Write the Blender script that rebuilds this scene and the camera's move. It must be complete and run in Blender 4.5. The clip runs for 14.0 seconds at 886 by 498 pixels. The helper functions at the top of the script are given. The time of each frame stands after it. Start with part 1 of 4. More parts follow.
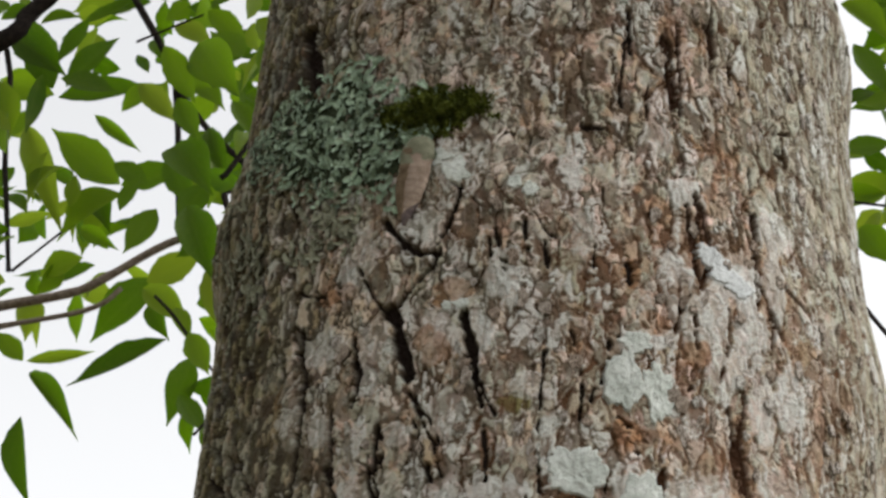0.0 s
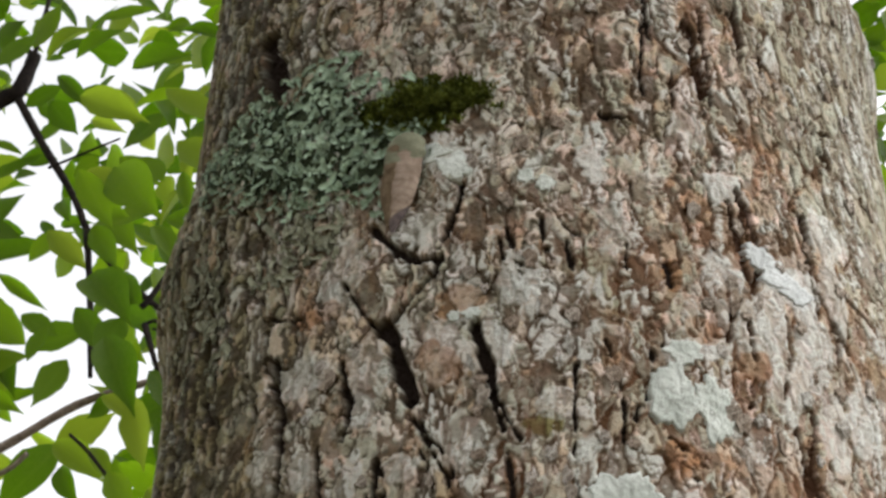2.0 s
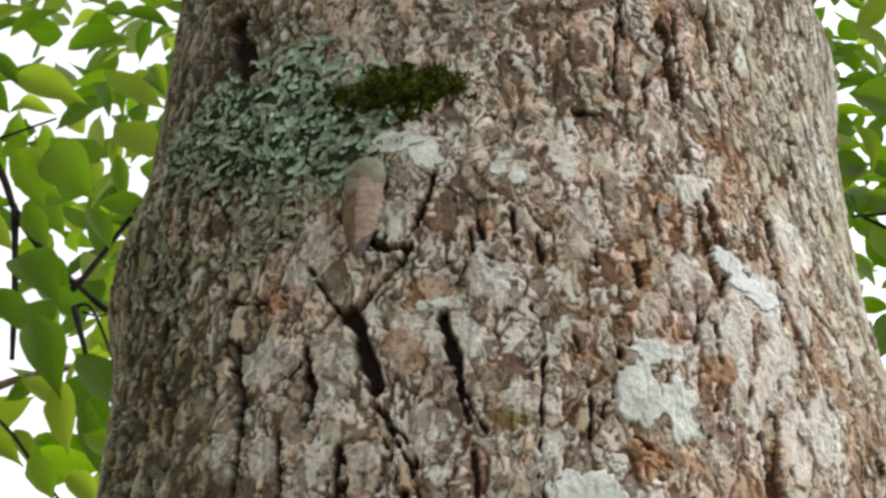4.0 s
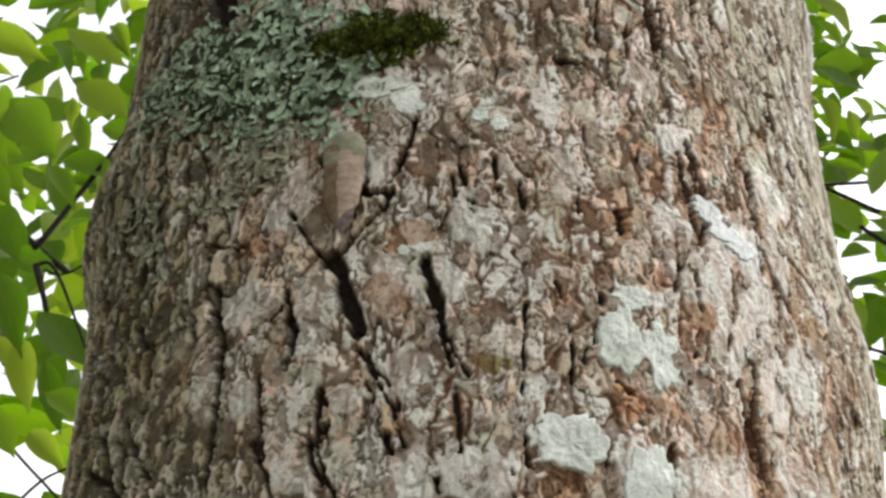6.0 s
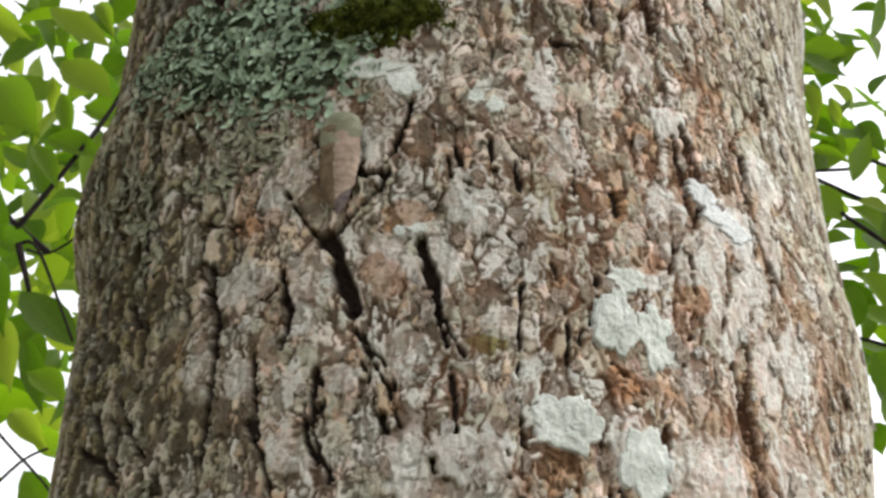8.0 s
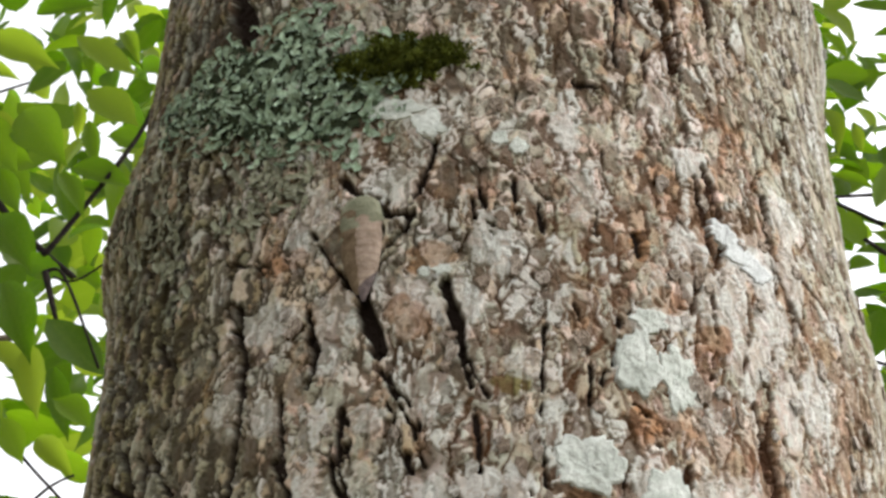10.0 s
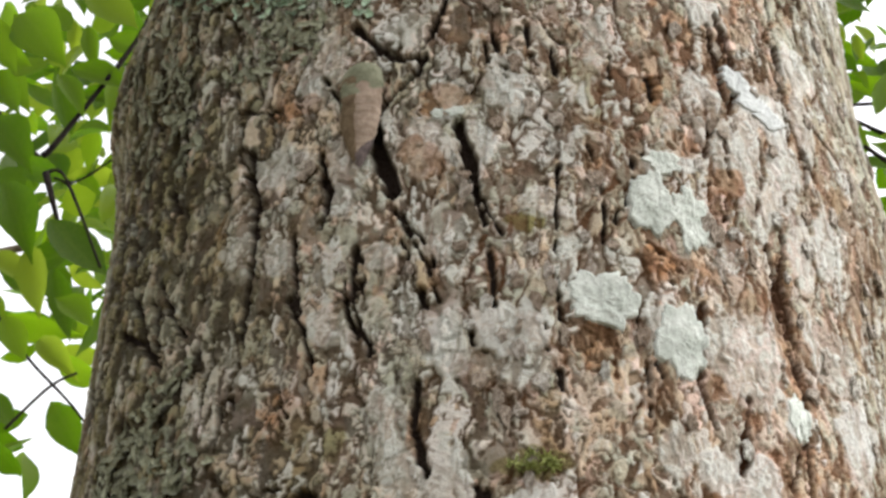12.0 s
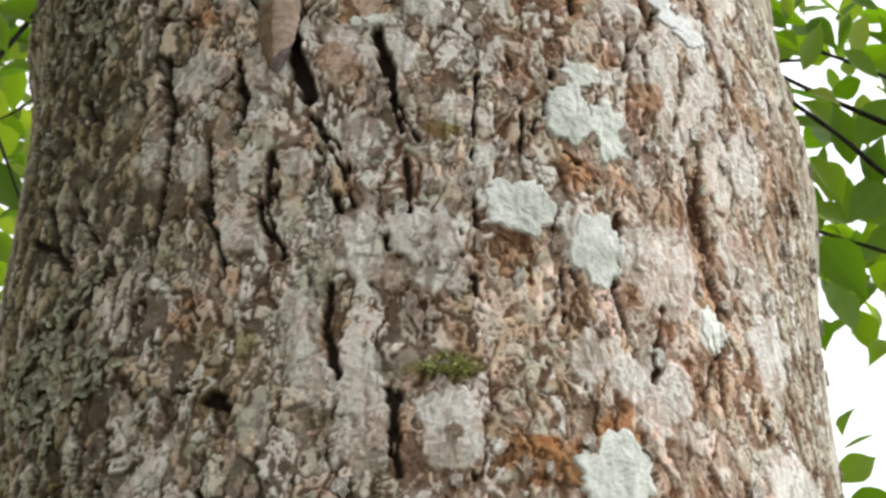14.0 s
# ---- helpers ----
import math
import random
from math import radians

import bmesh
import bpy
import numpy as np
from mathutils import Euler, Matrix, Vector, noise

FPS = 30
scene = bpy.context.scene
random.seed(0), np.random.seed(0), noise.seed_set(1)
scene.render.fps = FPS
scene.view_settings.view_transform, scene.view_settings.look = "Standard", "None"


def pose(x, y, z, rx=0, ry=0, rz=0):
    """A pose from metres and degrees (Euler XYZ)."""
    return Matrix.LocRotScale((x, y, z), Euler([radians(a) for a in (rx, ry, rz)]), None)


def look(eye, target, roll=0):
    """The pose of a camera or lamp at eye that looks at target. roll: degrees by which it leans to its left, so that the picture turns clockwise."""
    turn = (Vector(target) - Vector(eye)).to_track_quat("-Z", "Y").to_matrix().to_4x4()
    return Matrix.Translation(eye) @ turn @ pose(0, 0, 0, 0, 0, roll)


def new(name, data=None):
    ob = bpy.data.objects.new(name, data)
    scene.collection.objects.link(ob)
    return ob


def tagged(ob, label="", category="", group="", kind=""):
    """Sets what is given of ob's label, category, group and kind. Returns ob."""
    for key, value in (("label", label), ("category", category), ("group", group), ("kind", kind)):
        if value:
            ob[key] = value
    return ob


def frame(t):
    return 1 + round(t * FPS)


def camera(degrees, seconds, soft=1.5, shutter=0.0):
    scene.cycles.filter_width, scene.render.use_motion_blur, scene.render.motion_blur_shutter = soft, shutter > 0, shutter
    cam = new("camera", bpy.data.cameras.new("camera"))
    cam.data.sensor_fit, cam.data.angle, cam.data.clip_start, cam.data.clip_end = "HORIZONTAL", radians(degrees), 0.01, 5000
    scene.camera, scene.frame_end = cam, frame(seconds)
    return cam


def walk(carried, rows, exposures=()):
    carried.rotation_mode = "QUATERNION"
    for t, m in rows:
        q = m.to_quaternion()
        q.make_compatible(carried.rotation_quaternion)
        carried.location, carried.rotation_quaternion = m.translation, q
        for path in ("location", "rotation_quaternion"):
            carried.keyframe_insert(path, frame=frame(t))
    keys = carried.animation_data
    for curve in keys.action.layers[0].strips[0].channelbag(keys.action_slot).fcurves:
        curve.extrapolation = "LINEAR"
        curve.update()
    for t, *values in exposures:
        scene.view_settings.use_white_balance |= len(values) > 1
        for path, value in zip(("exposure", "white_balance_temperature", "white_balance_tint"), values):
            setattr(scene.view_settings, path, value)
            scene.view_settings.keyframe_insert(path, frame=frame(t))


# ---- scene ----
cam = camera(28.0, 14.0, soft=3.0)


def aim(x, y, z, yaw, pitch, roll):
    """A pose at x, y, z that looks along yaw (degrees from +y towards +x) and pitch, with a roll."""
    a, b = radians(yaw), radians(pitch)
    way = Vector((math.sin(a) * math.cos(b), math.cos(a) * math.cos(b), math.sin(b)))
    return look((x, y, z), Vector((x, y, z)) + way, roll)


walk(cam, [
    (0.0, aim(0.0920, -0.9767, 1.6063, -8.957, 28.299, 3.396)),
    (0.5, aim(0.0774, -0.9379, 1.6073, -8.889, 29.874, 3.083)),
    (1.0, aim(0.0458, -0.8724, 1.6077, -7.999, 34.053, 2.051)),
    (1.5, aim(0.0280, -0.8234, 1.6019, -6.687, 34.403, 0.386)),
    (2.0, aim(0.0269, -0.8113, 1.6041, -5.460, 34.846, 0.256)),
    (2.5, aim(0.0108, -0.8089, 1.6162, -4.010, 34.166, -0.205)),
    (3.0, aim(0.0037, -0.8037, 1.6016, -4.377, 33.890, 1.126)),
    (3.5, aim(0.0070, -0.8081, 1.6071, -2.600, 34.823, 0.657)),
    (4.0, aim(0.0045, -0.8052, 1.6032, -2.208, 34.918, 0.974)),
    (4.2, aim(0.0055, -0.8009, 1.6029, -1.118, 34.296, 0.329)),
    (6.3, aim(-0.0079, -0.7986, 1.5935, -0.382, 33.932, 0.601)),
    (6.5, aim(-0.0061, -0.8003, 1.5952, -1.054, 33.584, 0.994)),
    (7.0, aim(-0.0122, -0.7959, 1.5911, -0.535, 33.633, 0.984)),
    (7.5, aim(-0.0188, -0.7998, 1.5915, -0.834, 33.436, 1.139)),
    (8.0, aim(-0.0151, -0.7987, 1.5923, 0.540, 33.539, 0.584)),
    (8.2, aim(-0.0121, -0.8018, 1.5931, 0.365, 34.092, 0.661)),
    (10.3, aim(-0.0177, -0.8106, 1.5951, -0.459, 34.165, 1.175)),
    (10.5, aim(-0.0200, -0.8109, 1.5955, -0.529, 33.940, 1.223)),
    (11.0, aim(-0.0191, -0.8165, 1.5969, -0.903, 33.789, 0.898)),
    (11.3, aim(-0.0245, -0.8070, 1.5874, -0.355, 33.099, 1.288)),
    (11.5, aim(-0.0296, -0.8012, 1.5817, -0.392, 32.930, 1.574)),
    (11.9, aim(-0.0262, -0.7927, 1.5671, -0.538, 32.526, 1.050)),
    (12.0, aim(-0.0229, -0.7901, 1.5620, -0.105, 32.085, 0.931)),
    (12.5, aim(-0.0222, -0.7715, 1.5417, 0.747, 30.766, 0.481)),
    (13.0, aim(-0.0146, -0.7728, 1.5431, 1.680, 30.915, 0.347)),
    (13.5, aim(-0.0162, -0.7747, 1.5420, 1.532, 30.954, 0.757)),
    (14.0, aim(-0.0160, -0.7759, 1.5439, 2.490, 31.000, 0.411)),
], [(0.0, 1.00), (1.0, 1.14), (2.5, 1.41), (4.2, 1.52), (7.0, 1.61), (14.0, 1.66)])

# ---- light: a bright overcast sky, a little stronger from one side ----
SUN_TURN, SUN_HEIGHT = 88.0, 52.0
world = bpy.data.worlds.new("overcast_sky")
scene.world = world
world.use_nodes = True
wn, wl = world.node_tree.nodes, world.node_tree.links
sky = wn.new("ShaderNodeTexSky")
sky.sky_type, sky.sun_disc = "NISHITA", False
sky.sun_elevation, sky.sun_rotation = radians(SUN_HEIGHT), radians(SUN_TURN)
sky.air_density, sky.dust_density, sky.ozone_density = 1.0, 4.0, 1.0
haze = wn.new("ShaderNodeHueSaturation")
haze.inputs["Saturation"].default_value = 0.06
wl.new(sky.outputs[0], haze.inputs["Color"])
wl.new(haze.outputs[0], wn["Background"].inputs["Color"])
wn["Background"].inputs["Strength"].default_value = 0.15
sun = new("sun", bpy.data.lights.new("sun", "SUN"))
sun.data.energy, sun.data.angle, sun.data.color = 0.14, radians(50), (1.0, 0.96, 0.9)
a, b = radians(SUN_TURN), radians(SUN_HEIGHT)
sun.matrix_world = look((math.sin(a) * math.cos(b) * 9, math.cos(a) * math.cos(b) * 9, math.sin(b) * 9), (0, 0, 0))


# ---- materials ----
def material(name, rough=0.85, spec=0.3):
    m = bpy.data.materials.new(name)
    m.use_nodes = True
    n, l = m.node_tree.nodes, m.node_tree.links
    p = n["Principled BSDF"]
    p.inputs["Roughness"].default_value = rough
    p.inputs["Specular IOR Level"].default_value = spec
    return m, n, l, p


def mixer(n, l, factor, one, two, mode="MIX"):
    """Mix two colours (or sockets) by a factor (or socket)."""
    m = n.new("ShaderNodeMix")
    m.data_type, m.blend_type = "RGBA", mode
    for at, value in ((0, factor), (6, one), (7, two)):
        if isinstance(value, bpy.types.NodeSocket):
            l.new(value, m.inputs[at])
        elif at == 0:
            m.inputs[0].default_value = value
        else:
            m.inputs[at].default_value = (*value, 1)
    return m.outputs[2]


def grain(n, l, scale, detail=4.0, rough=0.6, stretch=(1, 1, 1), low=0.35, high=0.65):
    """Noise in object space, stretched to 0..1."""
    c, s, t, r = (n.new("ShaderNode" + k) for k in ("TexCoord", "Mapping", "TexNoise", "MapRange"))
    s.inputs["Scale"].default_value = stretch
    t.inputs["Scale"].default_value, t.inputs["Detail"].default_value, t.inputs["Roughness"].default_value = scale, detail, rough
    r.inputs["From Min"].default_value, r.inputs["From Max"].default_value = low, high
    l.new(c.outputs["Object"], s.inputs[0])
    l.new(s.outputs[0], t.inputs["Vector"])
    l.new(t.outputs[0], r.inputs[0])
    return r.outputs[0]


def bump(n, l, p, height, strength, distance):
    b = n.new("ShaderNodeBump")
    b.inputs["Strength"].default_value, b.inputs["Distance"].default_value = strength, distance
    l.new(height, b.inputs["Height"])
    l.new(b.outputs[0], p.inputs["Normal"])


def mask(n, name):
    a = n.new("ShaderNodeAttribute")
    a.attribute_name = name
    return a.outputs["Fac"]


def ramp(n, l, socket, stops):
    r = n.new("ShaderNodeValToRGB")
    l.new(socket, r.inputs[0])
    e = r.color_ramp.elements
    while len(e) < len(stops):
        e.new(0.5)
    for k, (at, colour) in zip(e, stops):
        k.position, k.color = at, (*colour, 1)
    return r.outputs[0]


def bark_material():
    m, n, l, p = material("bark", 0.95, 0.04)
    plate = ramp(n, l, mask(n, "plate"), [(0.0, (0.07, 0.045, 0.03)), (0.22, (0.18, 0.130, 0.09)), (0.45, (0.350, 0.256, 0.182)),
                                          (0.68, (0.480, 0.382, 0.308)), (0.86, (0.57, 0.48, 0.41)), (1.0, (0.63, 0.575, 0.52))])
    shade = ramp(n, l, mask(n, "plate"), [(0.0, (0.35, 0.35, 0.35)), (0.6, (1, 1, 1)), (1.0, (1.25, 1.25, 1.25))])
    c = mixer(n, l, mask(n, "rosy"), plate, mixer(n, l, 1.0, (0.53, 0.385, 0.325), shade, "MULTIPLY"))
    c = mixer(n, l, mask(n, "tan"), c, mixer(n, l, 1.0, (0.385, 0.305, 0.178), shade, "MULTIPLY"))
    c = mixer(n, l, mask(n, "film"), c, mixer(n, l, 1.0, (0.345, 0.365, 0.315), shade, "MULTIPLY"))
    c = mixer(n, l, mask(n, "rust"), c, mixer(n, l, grain(n, l, 90, 4, 0.65), (0.20, 0.085, 0.035), (0.37, 0.185, 0.085)))
    c = mixer(n, l, mask(n, "bloom"), c, (0.300, 0.320, 0.255))
    c = mixer(n, l, mask(n, "algae_shade"), c, mixer(n, l, grain(n, l, 120, 4, 0.65), (0.10, 0.082, 0.03), (0.25, 0.225, 0.105)))
    c = mixer(n, l, mask(n, "pale"), c, mixer(n, l, grain(n, l, 75, 4, 0.65, (1, 1, 0.35), 0.40, 0.62), (0.42, 0.415, 0.39), (0.55, 0.565, 0.55)))
    fine = grain(n, l, 300, 4, 0.6)
    c = mixer(n, l, 0.3, c, ramp(n, l, fine, [(0, (0.62, 0.60, 0.58)), (0.5, (0.95, 0.95, 0.95)), (1, (1.25, 1.22, 1.18))]), "MULTIPLY")
    spots = grain(n, l, 130, 3, 0.6, (1, 1, 0.6), 0.60, 0.70)
    c = mixer(n, l, mixer(n, l, 0.5, (0, 0, 0), spots), c, (0.50, 0.49, 0.45))
    stain = grain(n, l, 90, 4, 0.7, (1, 1, 0.5), 0.57, 0.67)
    c = mixer(n, l, mixer(n, l, 0.5, (0, 0, 0), stain), c, (0.165, 0.105, 0.062))
    # Gap colours run darker than the brown inner bark: crevice shade is mixed in.
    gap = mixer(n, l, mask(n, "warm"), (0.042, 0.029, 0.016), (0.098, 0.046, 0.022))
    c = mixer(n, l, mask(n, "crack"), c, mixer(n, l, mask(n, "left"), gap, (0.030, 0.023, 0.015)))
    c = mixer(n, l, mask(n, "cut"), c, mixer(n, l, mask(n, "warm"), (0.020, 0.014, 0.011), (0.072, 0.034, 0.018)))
    l.new(c, p.inputs["Base Color"])
    bump(n, l, p, grain(n, l, 500, 4, 0.65), 0.35, 0.0008)
    return m


def simple_material(name, dark, light, scale, rough=0.85, spec=0.3, relief=0.001, stretch=(1, 1, 1), vary=0.25):
    """Two colours in noise, with a shift from piece to piece and a fine relief."""
    m, n, l, p = material(name, rough, spec)
    c = mixer(n, l, grain(n, l, scale, 5, 0.65, stretch), dark, light)
    if vary:
        info = n.new("ShaderNodeObjectInfo")
        geo = n.new("ShaderNodeNewGeometry")
        s = n.new("ShaderNodeMath")
        s.operation = "ADD"
        l.new(info.outputs["Random"], s.inputs[0])
        l.new(geo.outputs["Random Per Island"], s.inputs[1])
        w = n.new("ShaderNodeMath")
        w.operation = "FRACT"
        l.new(s.outputs[0], w.inputs[0])
        k = 1 - vary
        c = mixer(n, l, 1.0, c, ramp(n, l, w.outputs[0], [(0, (k, k, k)), (1, (1 + vary, 1 + vary, 1 + vary))]), "MULTIPLY")
    l.new(c, p.inputs["Base Color"])
    bump(n, l, p, grain(n, l, scale * 5, 4, 0.7, stretch), 0.5, relief)
    return m


def leaf_material(name, dark, light, through_colour):
    m, n, l, p = material(name, 0.5, 0.18)
    info, geo, s, w = (n.new("ShaderNode" + k) for k in ("ObjectInfo", "NewGeometry", "Math", "Math"))
    s.operation, w.operation = "ADD", "FRACT"
    l.new(info.outputs["Random"], s.inputs[0])
    l.new(geo.outputs["Random Per Island"], s.inputs[1])
    l.new(s.outputs[0], w.inputs[0])
    c = mixer(n, l, w.outputs[0], dark, light)
    rib = n.new("ShaderNodeMath")
    rib.operation, rib.inputs[1].default_value = "POWER", 9.0
    l.new(mask(n, "rib"), rib.inputs[0])
    c = mixer(n, l, mixer(n, l, 0.35, (0, 0, 0), rib.outputs[0]), c, (0.16, 0.22, 0.04))
    c = mixer(n, l, grain(n, l, 30, 4, 0.6), c, mixer(n, l, 0.5, c, (0.16, 0.17, 0.03)))
    l.new(c, p.inputs["Base Color"])
    thin = n.new("ShaderNodeBsdfTranslucent")
    l.new(mixer(n, l, 0.6, through_colour, ramp(n, l, w.outputs[0], [(0, (0.035, 0.10, 0.002)), (0.4, (0.11, 0.25, 0.003)), (0.75, (0.24, 0.40, 0.008)), (1, (0.44, 0.54, 0.04))])), thin.inputs[0])
    mix = n.new("ShaderNodeMixShader")
    mix.inputs[0].default_value = 0.58
    l.new(p.outputs[0], mix.inputs[1])
    l.new(thin.outputs[0], mix.inputs[2])
    l.new(mix.outputs[0], n["Material Output"].inputs[0])
    bump(n, l, p, grain(n, l, 160, 3, 0.6), 0.3, 0.002)
    return m


BARK = bark_material()


def scale_material():
    m, n, l, p = material("bark_scale", 0.95, 0.04)
    info = n.new("ShaderNodeObjectInfo")
    c = ramp(n, l, info.outputs["Random"], [(0.0, (0.34, 0.27, 0.215)), (0.25, (0.39, 0.32, 0.26)), (0.5, (0.45, 0.39, 0.33)), (0.8, (0.53, 0.48, 0.43)), (1.0, (0.60, 0.59, 0.54))])
    c = mixer(n, l, grain(n, l, 4, 4, 0.7, (1, 0.7, 1), 0.4, 0.6), c, mixer(n, l, 0.7, c, (0.10, 0.065, 0.04)))
    l.new(c, p.inputs["Base Color"])
    bump(n, l, p, grain(n, l, 5, 4, 0.7), 0.8, 0.0015)
    return m


SCALE = scale_material()
FOLIOSE = simple_material("grey_green_lichen", (0.16, 0.225, 0.15), (0.385, 0.485, 0.365), 140, 0.9, 0.04, 0.0006, vary=0.35)
SHADE_FELT = simple_material("lichen_shade_felt", (0.014, 0.020, 0.011), (0.055, 0.068, 0.038), 220, 0.95, 0.03, 0.0008, vary=0)
GREY_LICHEN = simple_material("thin_grey_lichen", (0.14, 0.145, 0.095), (0.33, 0.335, 0.25), 260, 0.9, 0.04, 0.0006, vary=0.25)
PALE_PLATE = simple_material("pale_grey_plate", (0.40, 0.415, 0.41), (0.52, 0.535, 0.53), 70, 0.9, 0.05, 0.0006, vary=0.08)
CRUST = simple_material("pale_crust_lichen", (0.36, 0.385, 0.345), (0.58, 0.605, 0.565), 90, 0.95, 0.04, 0.0006, vary=0.1)
PALE_MOSS = simple_material("yellow_green_moss", (0.21, 0.24, 0.08), (0.40, 0.44, 0.17), 160, 0.9, 0.04, 0.0005, vary=0.3)
MOSS = simple_material("moss", (0.030, 0.038, 0.008), (0.14, 0.165, 0.030), 160, 0.9, 0.04, 0.0005, vary=0.45)
TWIG = simple_material("dark_twig_bark", (0.010, 0.008, 0.008), (0.030, 0.023, 0.020), 120, 0.9, 0.08, 0.001)
PALE_TWIG = simple_material("grey_branch_bark", (0.12, 0.09, 0.07), (0.26, 0.21, 0.18), 120, 0.85, 0.3, 0.001)
LEAF = leaf_material("green_leaf", (0.016, 0.045, 0.004), (0.075, 0.14, 0.008), (0.11, 0.23, 0.003))
GROUND = simple_material("leaf_litter_soil", (0.06, 0.045, 0.03), (0.14, 0.12, 0.06), 6, 0.95, 0.15, 0.01, vary=0)
# Darker copy of the back's brown: the shaded side put into the colour.
INSECT_SHADED_SIDE = simple_material("insect_shaded_flank", (0.095, 0.066, 0.040), (0.185, 0.138, 0.090), 190, 0.9, 0.05, 0.0004, vary=0.1)
INSECT_HEAD = simple_material("insect_green_end", (0.125, 0.128, 0.082), (0.215, 0.215, 0.150), 150, 0.8, 0.1, 0.0004, vary=0.1)
INSECT_TIP = simple_material("insect_dark_tip", (0.05, 0.035, 0.035), (0.13, 0.095, 0.09), 320, 0.6, 0.4, 0.0003, vary=0.1)


def striped_material(name, dark, light, line):
    """A mottled back with fine cross stripes."""
    m, n, l, p = material(name, 0.9, 0.05)
    at, wave = n.new("ShaderNodeTexCoord"), n.new("ShaderNodeTexWave")
    wave.bands_direction = "Y"
    for key, value in (("Scale", 85), ("Distortion", 1.5), ("Detail", 2.0), ("Detail Scale", 2.0)):
        wave.inputs[key].default_value = value
    l.new(at.outputs["Object"], wave.inputs["Vector"])
    c = mixer(n, l, grain(n, l, 180, 4, 0.65), dark, light)
    c = mixer(n, l, ramp(n, l, wave.outputs["Fac"], [(0.55, (0, 0, 0)), (0.95, (0.32, 0.32, 0.32))]), c, line)
    l.new(c, p.inputs["Base Color"])
    bump(n, l, p, grain(n, l, 700, 4, 0.7), 0.5, 0.0005)
    return m


INSECT = striped_material("insect_back", (0.20, 0.150, 0.115), (0.35, 0.275, 0.220), (0.17, 0.115, 0.08))


def part(name, bm, mat, parent=None, label="", smooth=True):
    me = bpy.data.meshes.new(name)
    bm.to_mesh(me)
    bm.free()
    me.materials.append(mat)
    if smooth:
        me.polygons.foreach_set("use_smooth", [True] * len(me.polygons))
    ob = new(name, me)
    ob.parent = parent
    return tagged(ob, label=label) if label else ob


def empty(name, m=None):
    ob = new(name)
    ob.empty_display_size = 0.05
    if m is not None:
        ob.matrix_world = m
    return ob


# ---- noise on a plane, in numpy ----
def hashed(i, j, seed):
    h = (i.astype(np.int64) * 374761393 + j.astype(np.int64) * 668265263 + seed * 1442695041) & 0xFFFFFFFF
    h = ((h ^ (h >> 13)) * 1274126177) & 0xFFFFFFFF
    h = ((h ^ (h >> 16)) * 2246822519) & 0xFFFFFFFF
    return ((h ^ (h >> 15)) & 0xFFFFFF) / float(0x1000000)


def value_noise(u, v, seed):
    i, j = np.floor(u), np.floor(v)
    a, b = u - i, v - j
    a, b = a * a * (3 - 2 * a), b * b * (3 - 2 * b)
    return ((hashed(i, j, seed) * (1 - a) + hashed(i + 1, j, seed) * a) * (1 - b)
            + (hashed(i, j + 1, seed) * (1 - a) + hashed(i + 1, j + 1, seed) * a) * b)


def fractal(u, v, seed, octaves=4):
    total, size, out = 0.0, 1.0, np.zeros_like(u)
    for k in range(octaves):
        out += size * value_noise(u * 2 ** k, v * 2 ** k, seed + 17 * k)
        total += size
        size *= 0.55
    return out / total


def cells(u, v, seed, jitter=0.9):
    """The gap between the nearest and the second cell point, two random numbers of the nearest cell, and the way from its point."""
    i, j = np.floor(u), np.floor(v)
    one, two = np.full_like(u, 9.0), np.full_like(u, 9.0)
    ra, rb, du, dv = (np.zeros_like(u) for _ in range(4))
    for a in (-1, 0, 1):
        for b in (-1, 0, 1):
            x = i + a + 0.5 + jitter * (hashed(i + a, j + b, seed) - 0.5)
            y = j + b + 0.5 + jitter * (hashed(i + a, j + b, seed + 1) - 0.5)
            d = np.hypot(u - x, v - y)
            near = d < one
            two = np.where(near, one, np.minimum(two, d))
            one = np.where(near, d, one)
            ra = np.where(near, hashed(i + a, j + b, seed + 2), ra)
            rb = np.where(near, hashed(i + a, j + b, seed + 3), rb)
            du, dv = np.where(near, u - x, du), np.where(near, v - y, dv)
    return two - one, ra, rb, du, dv


def step(lo, hi, x):
    t = np.clip((x - lo) / (hi - lo), 0, 1)
    return t * t * (3 - 2 * t)


# ---- the trunk ----
RADIUS = 0.2


def trunk_radius(th, z):
    """The trunk's smooth surface: th in degrees from the -y side towards +x."""
    r = RADIUS * (1 - 0.1428 * (np.minimum(z, 2.6) - 2.0 + 0.3 * np.maximum(z - 2.6, 0)))
    left = np.exp(-((th + 80) / 38) ** 2)
    right = np.exp(-((th - 76) / 34) ** 2)
    r = r + left * (0.0105 * np.exp(-((z - 2.108) / 0.040) ** 2) - 0.0065)
    r = r + right * (0.0085 * np.exp(-((z - 2.015) / 0.052) ** 2) + 0.0075 * np.exp(-((z - 2.25) / 0.033) ** 2) - 0.0035)
    return r + 0.10 * np.exp(-np.maximum(z, 0) / 0.25) * (1 + 0.35 * np.cos(np.radians(th * 5)))


def surface(th, z, out=0.0):
    """A pose on the trunk: z out of the bark, y up along it."""
    r = float(trunk_radius(np.float64(th), np.float64(z))) + out
    a = radians(th)
    normal, up = Vector((math.sin(a), -math.cos(a), 0)), Vector((0, 0, 1))
    m = Matrix((up.cross(normal), up, normal)).transposed().to_4x4()
    m.translation = (r * normal.x, r * normal.y, z)
    return m


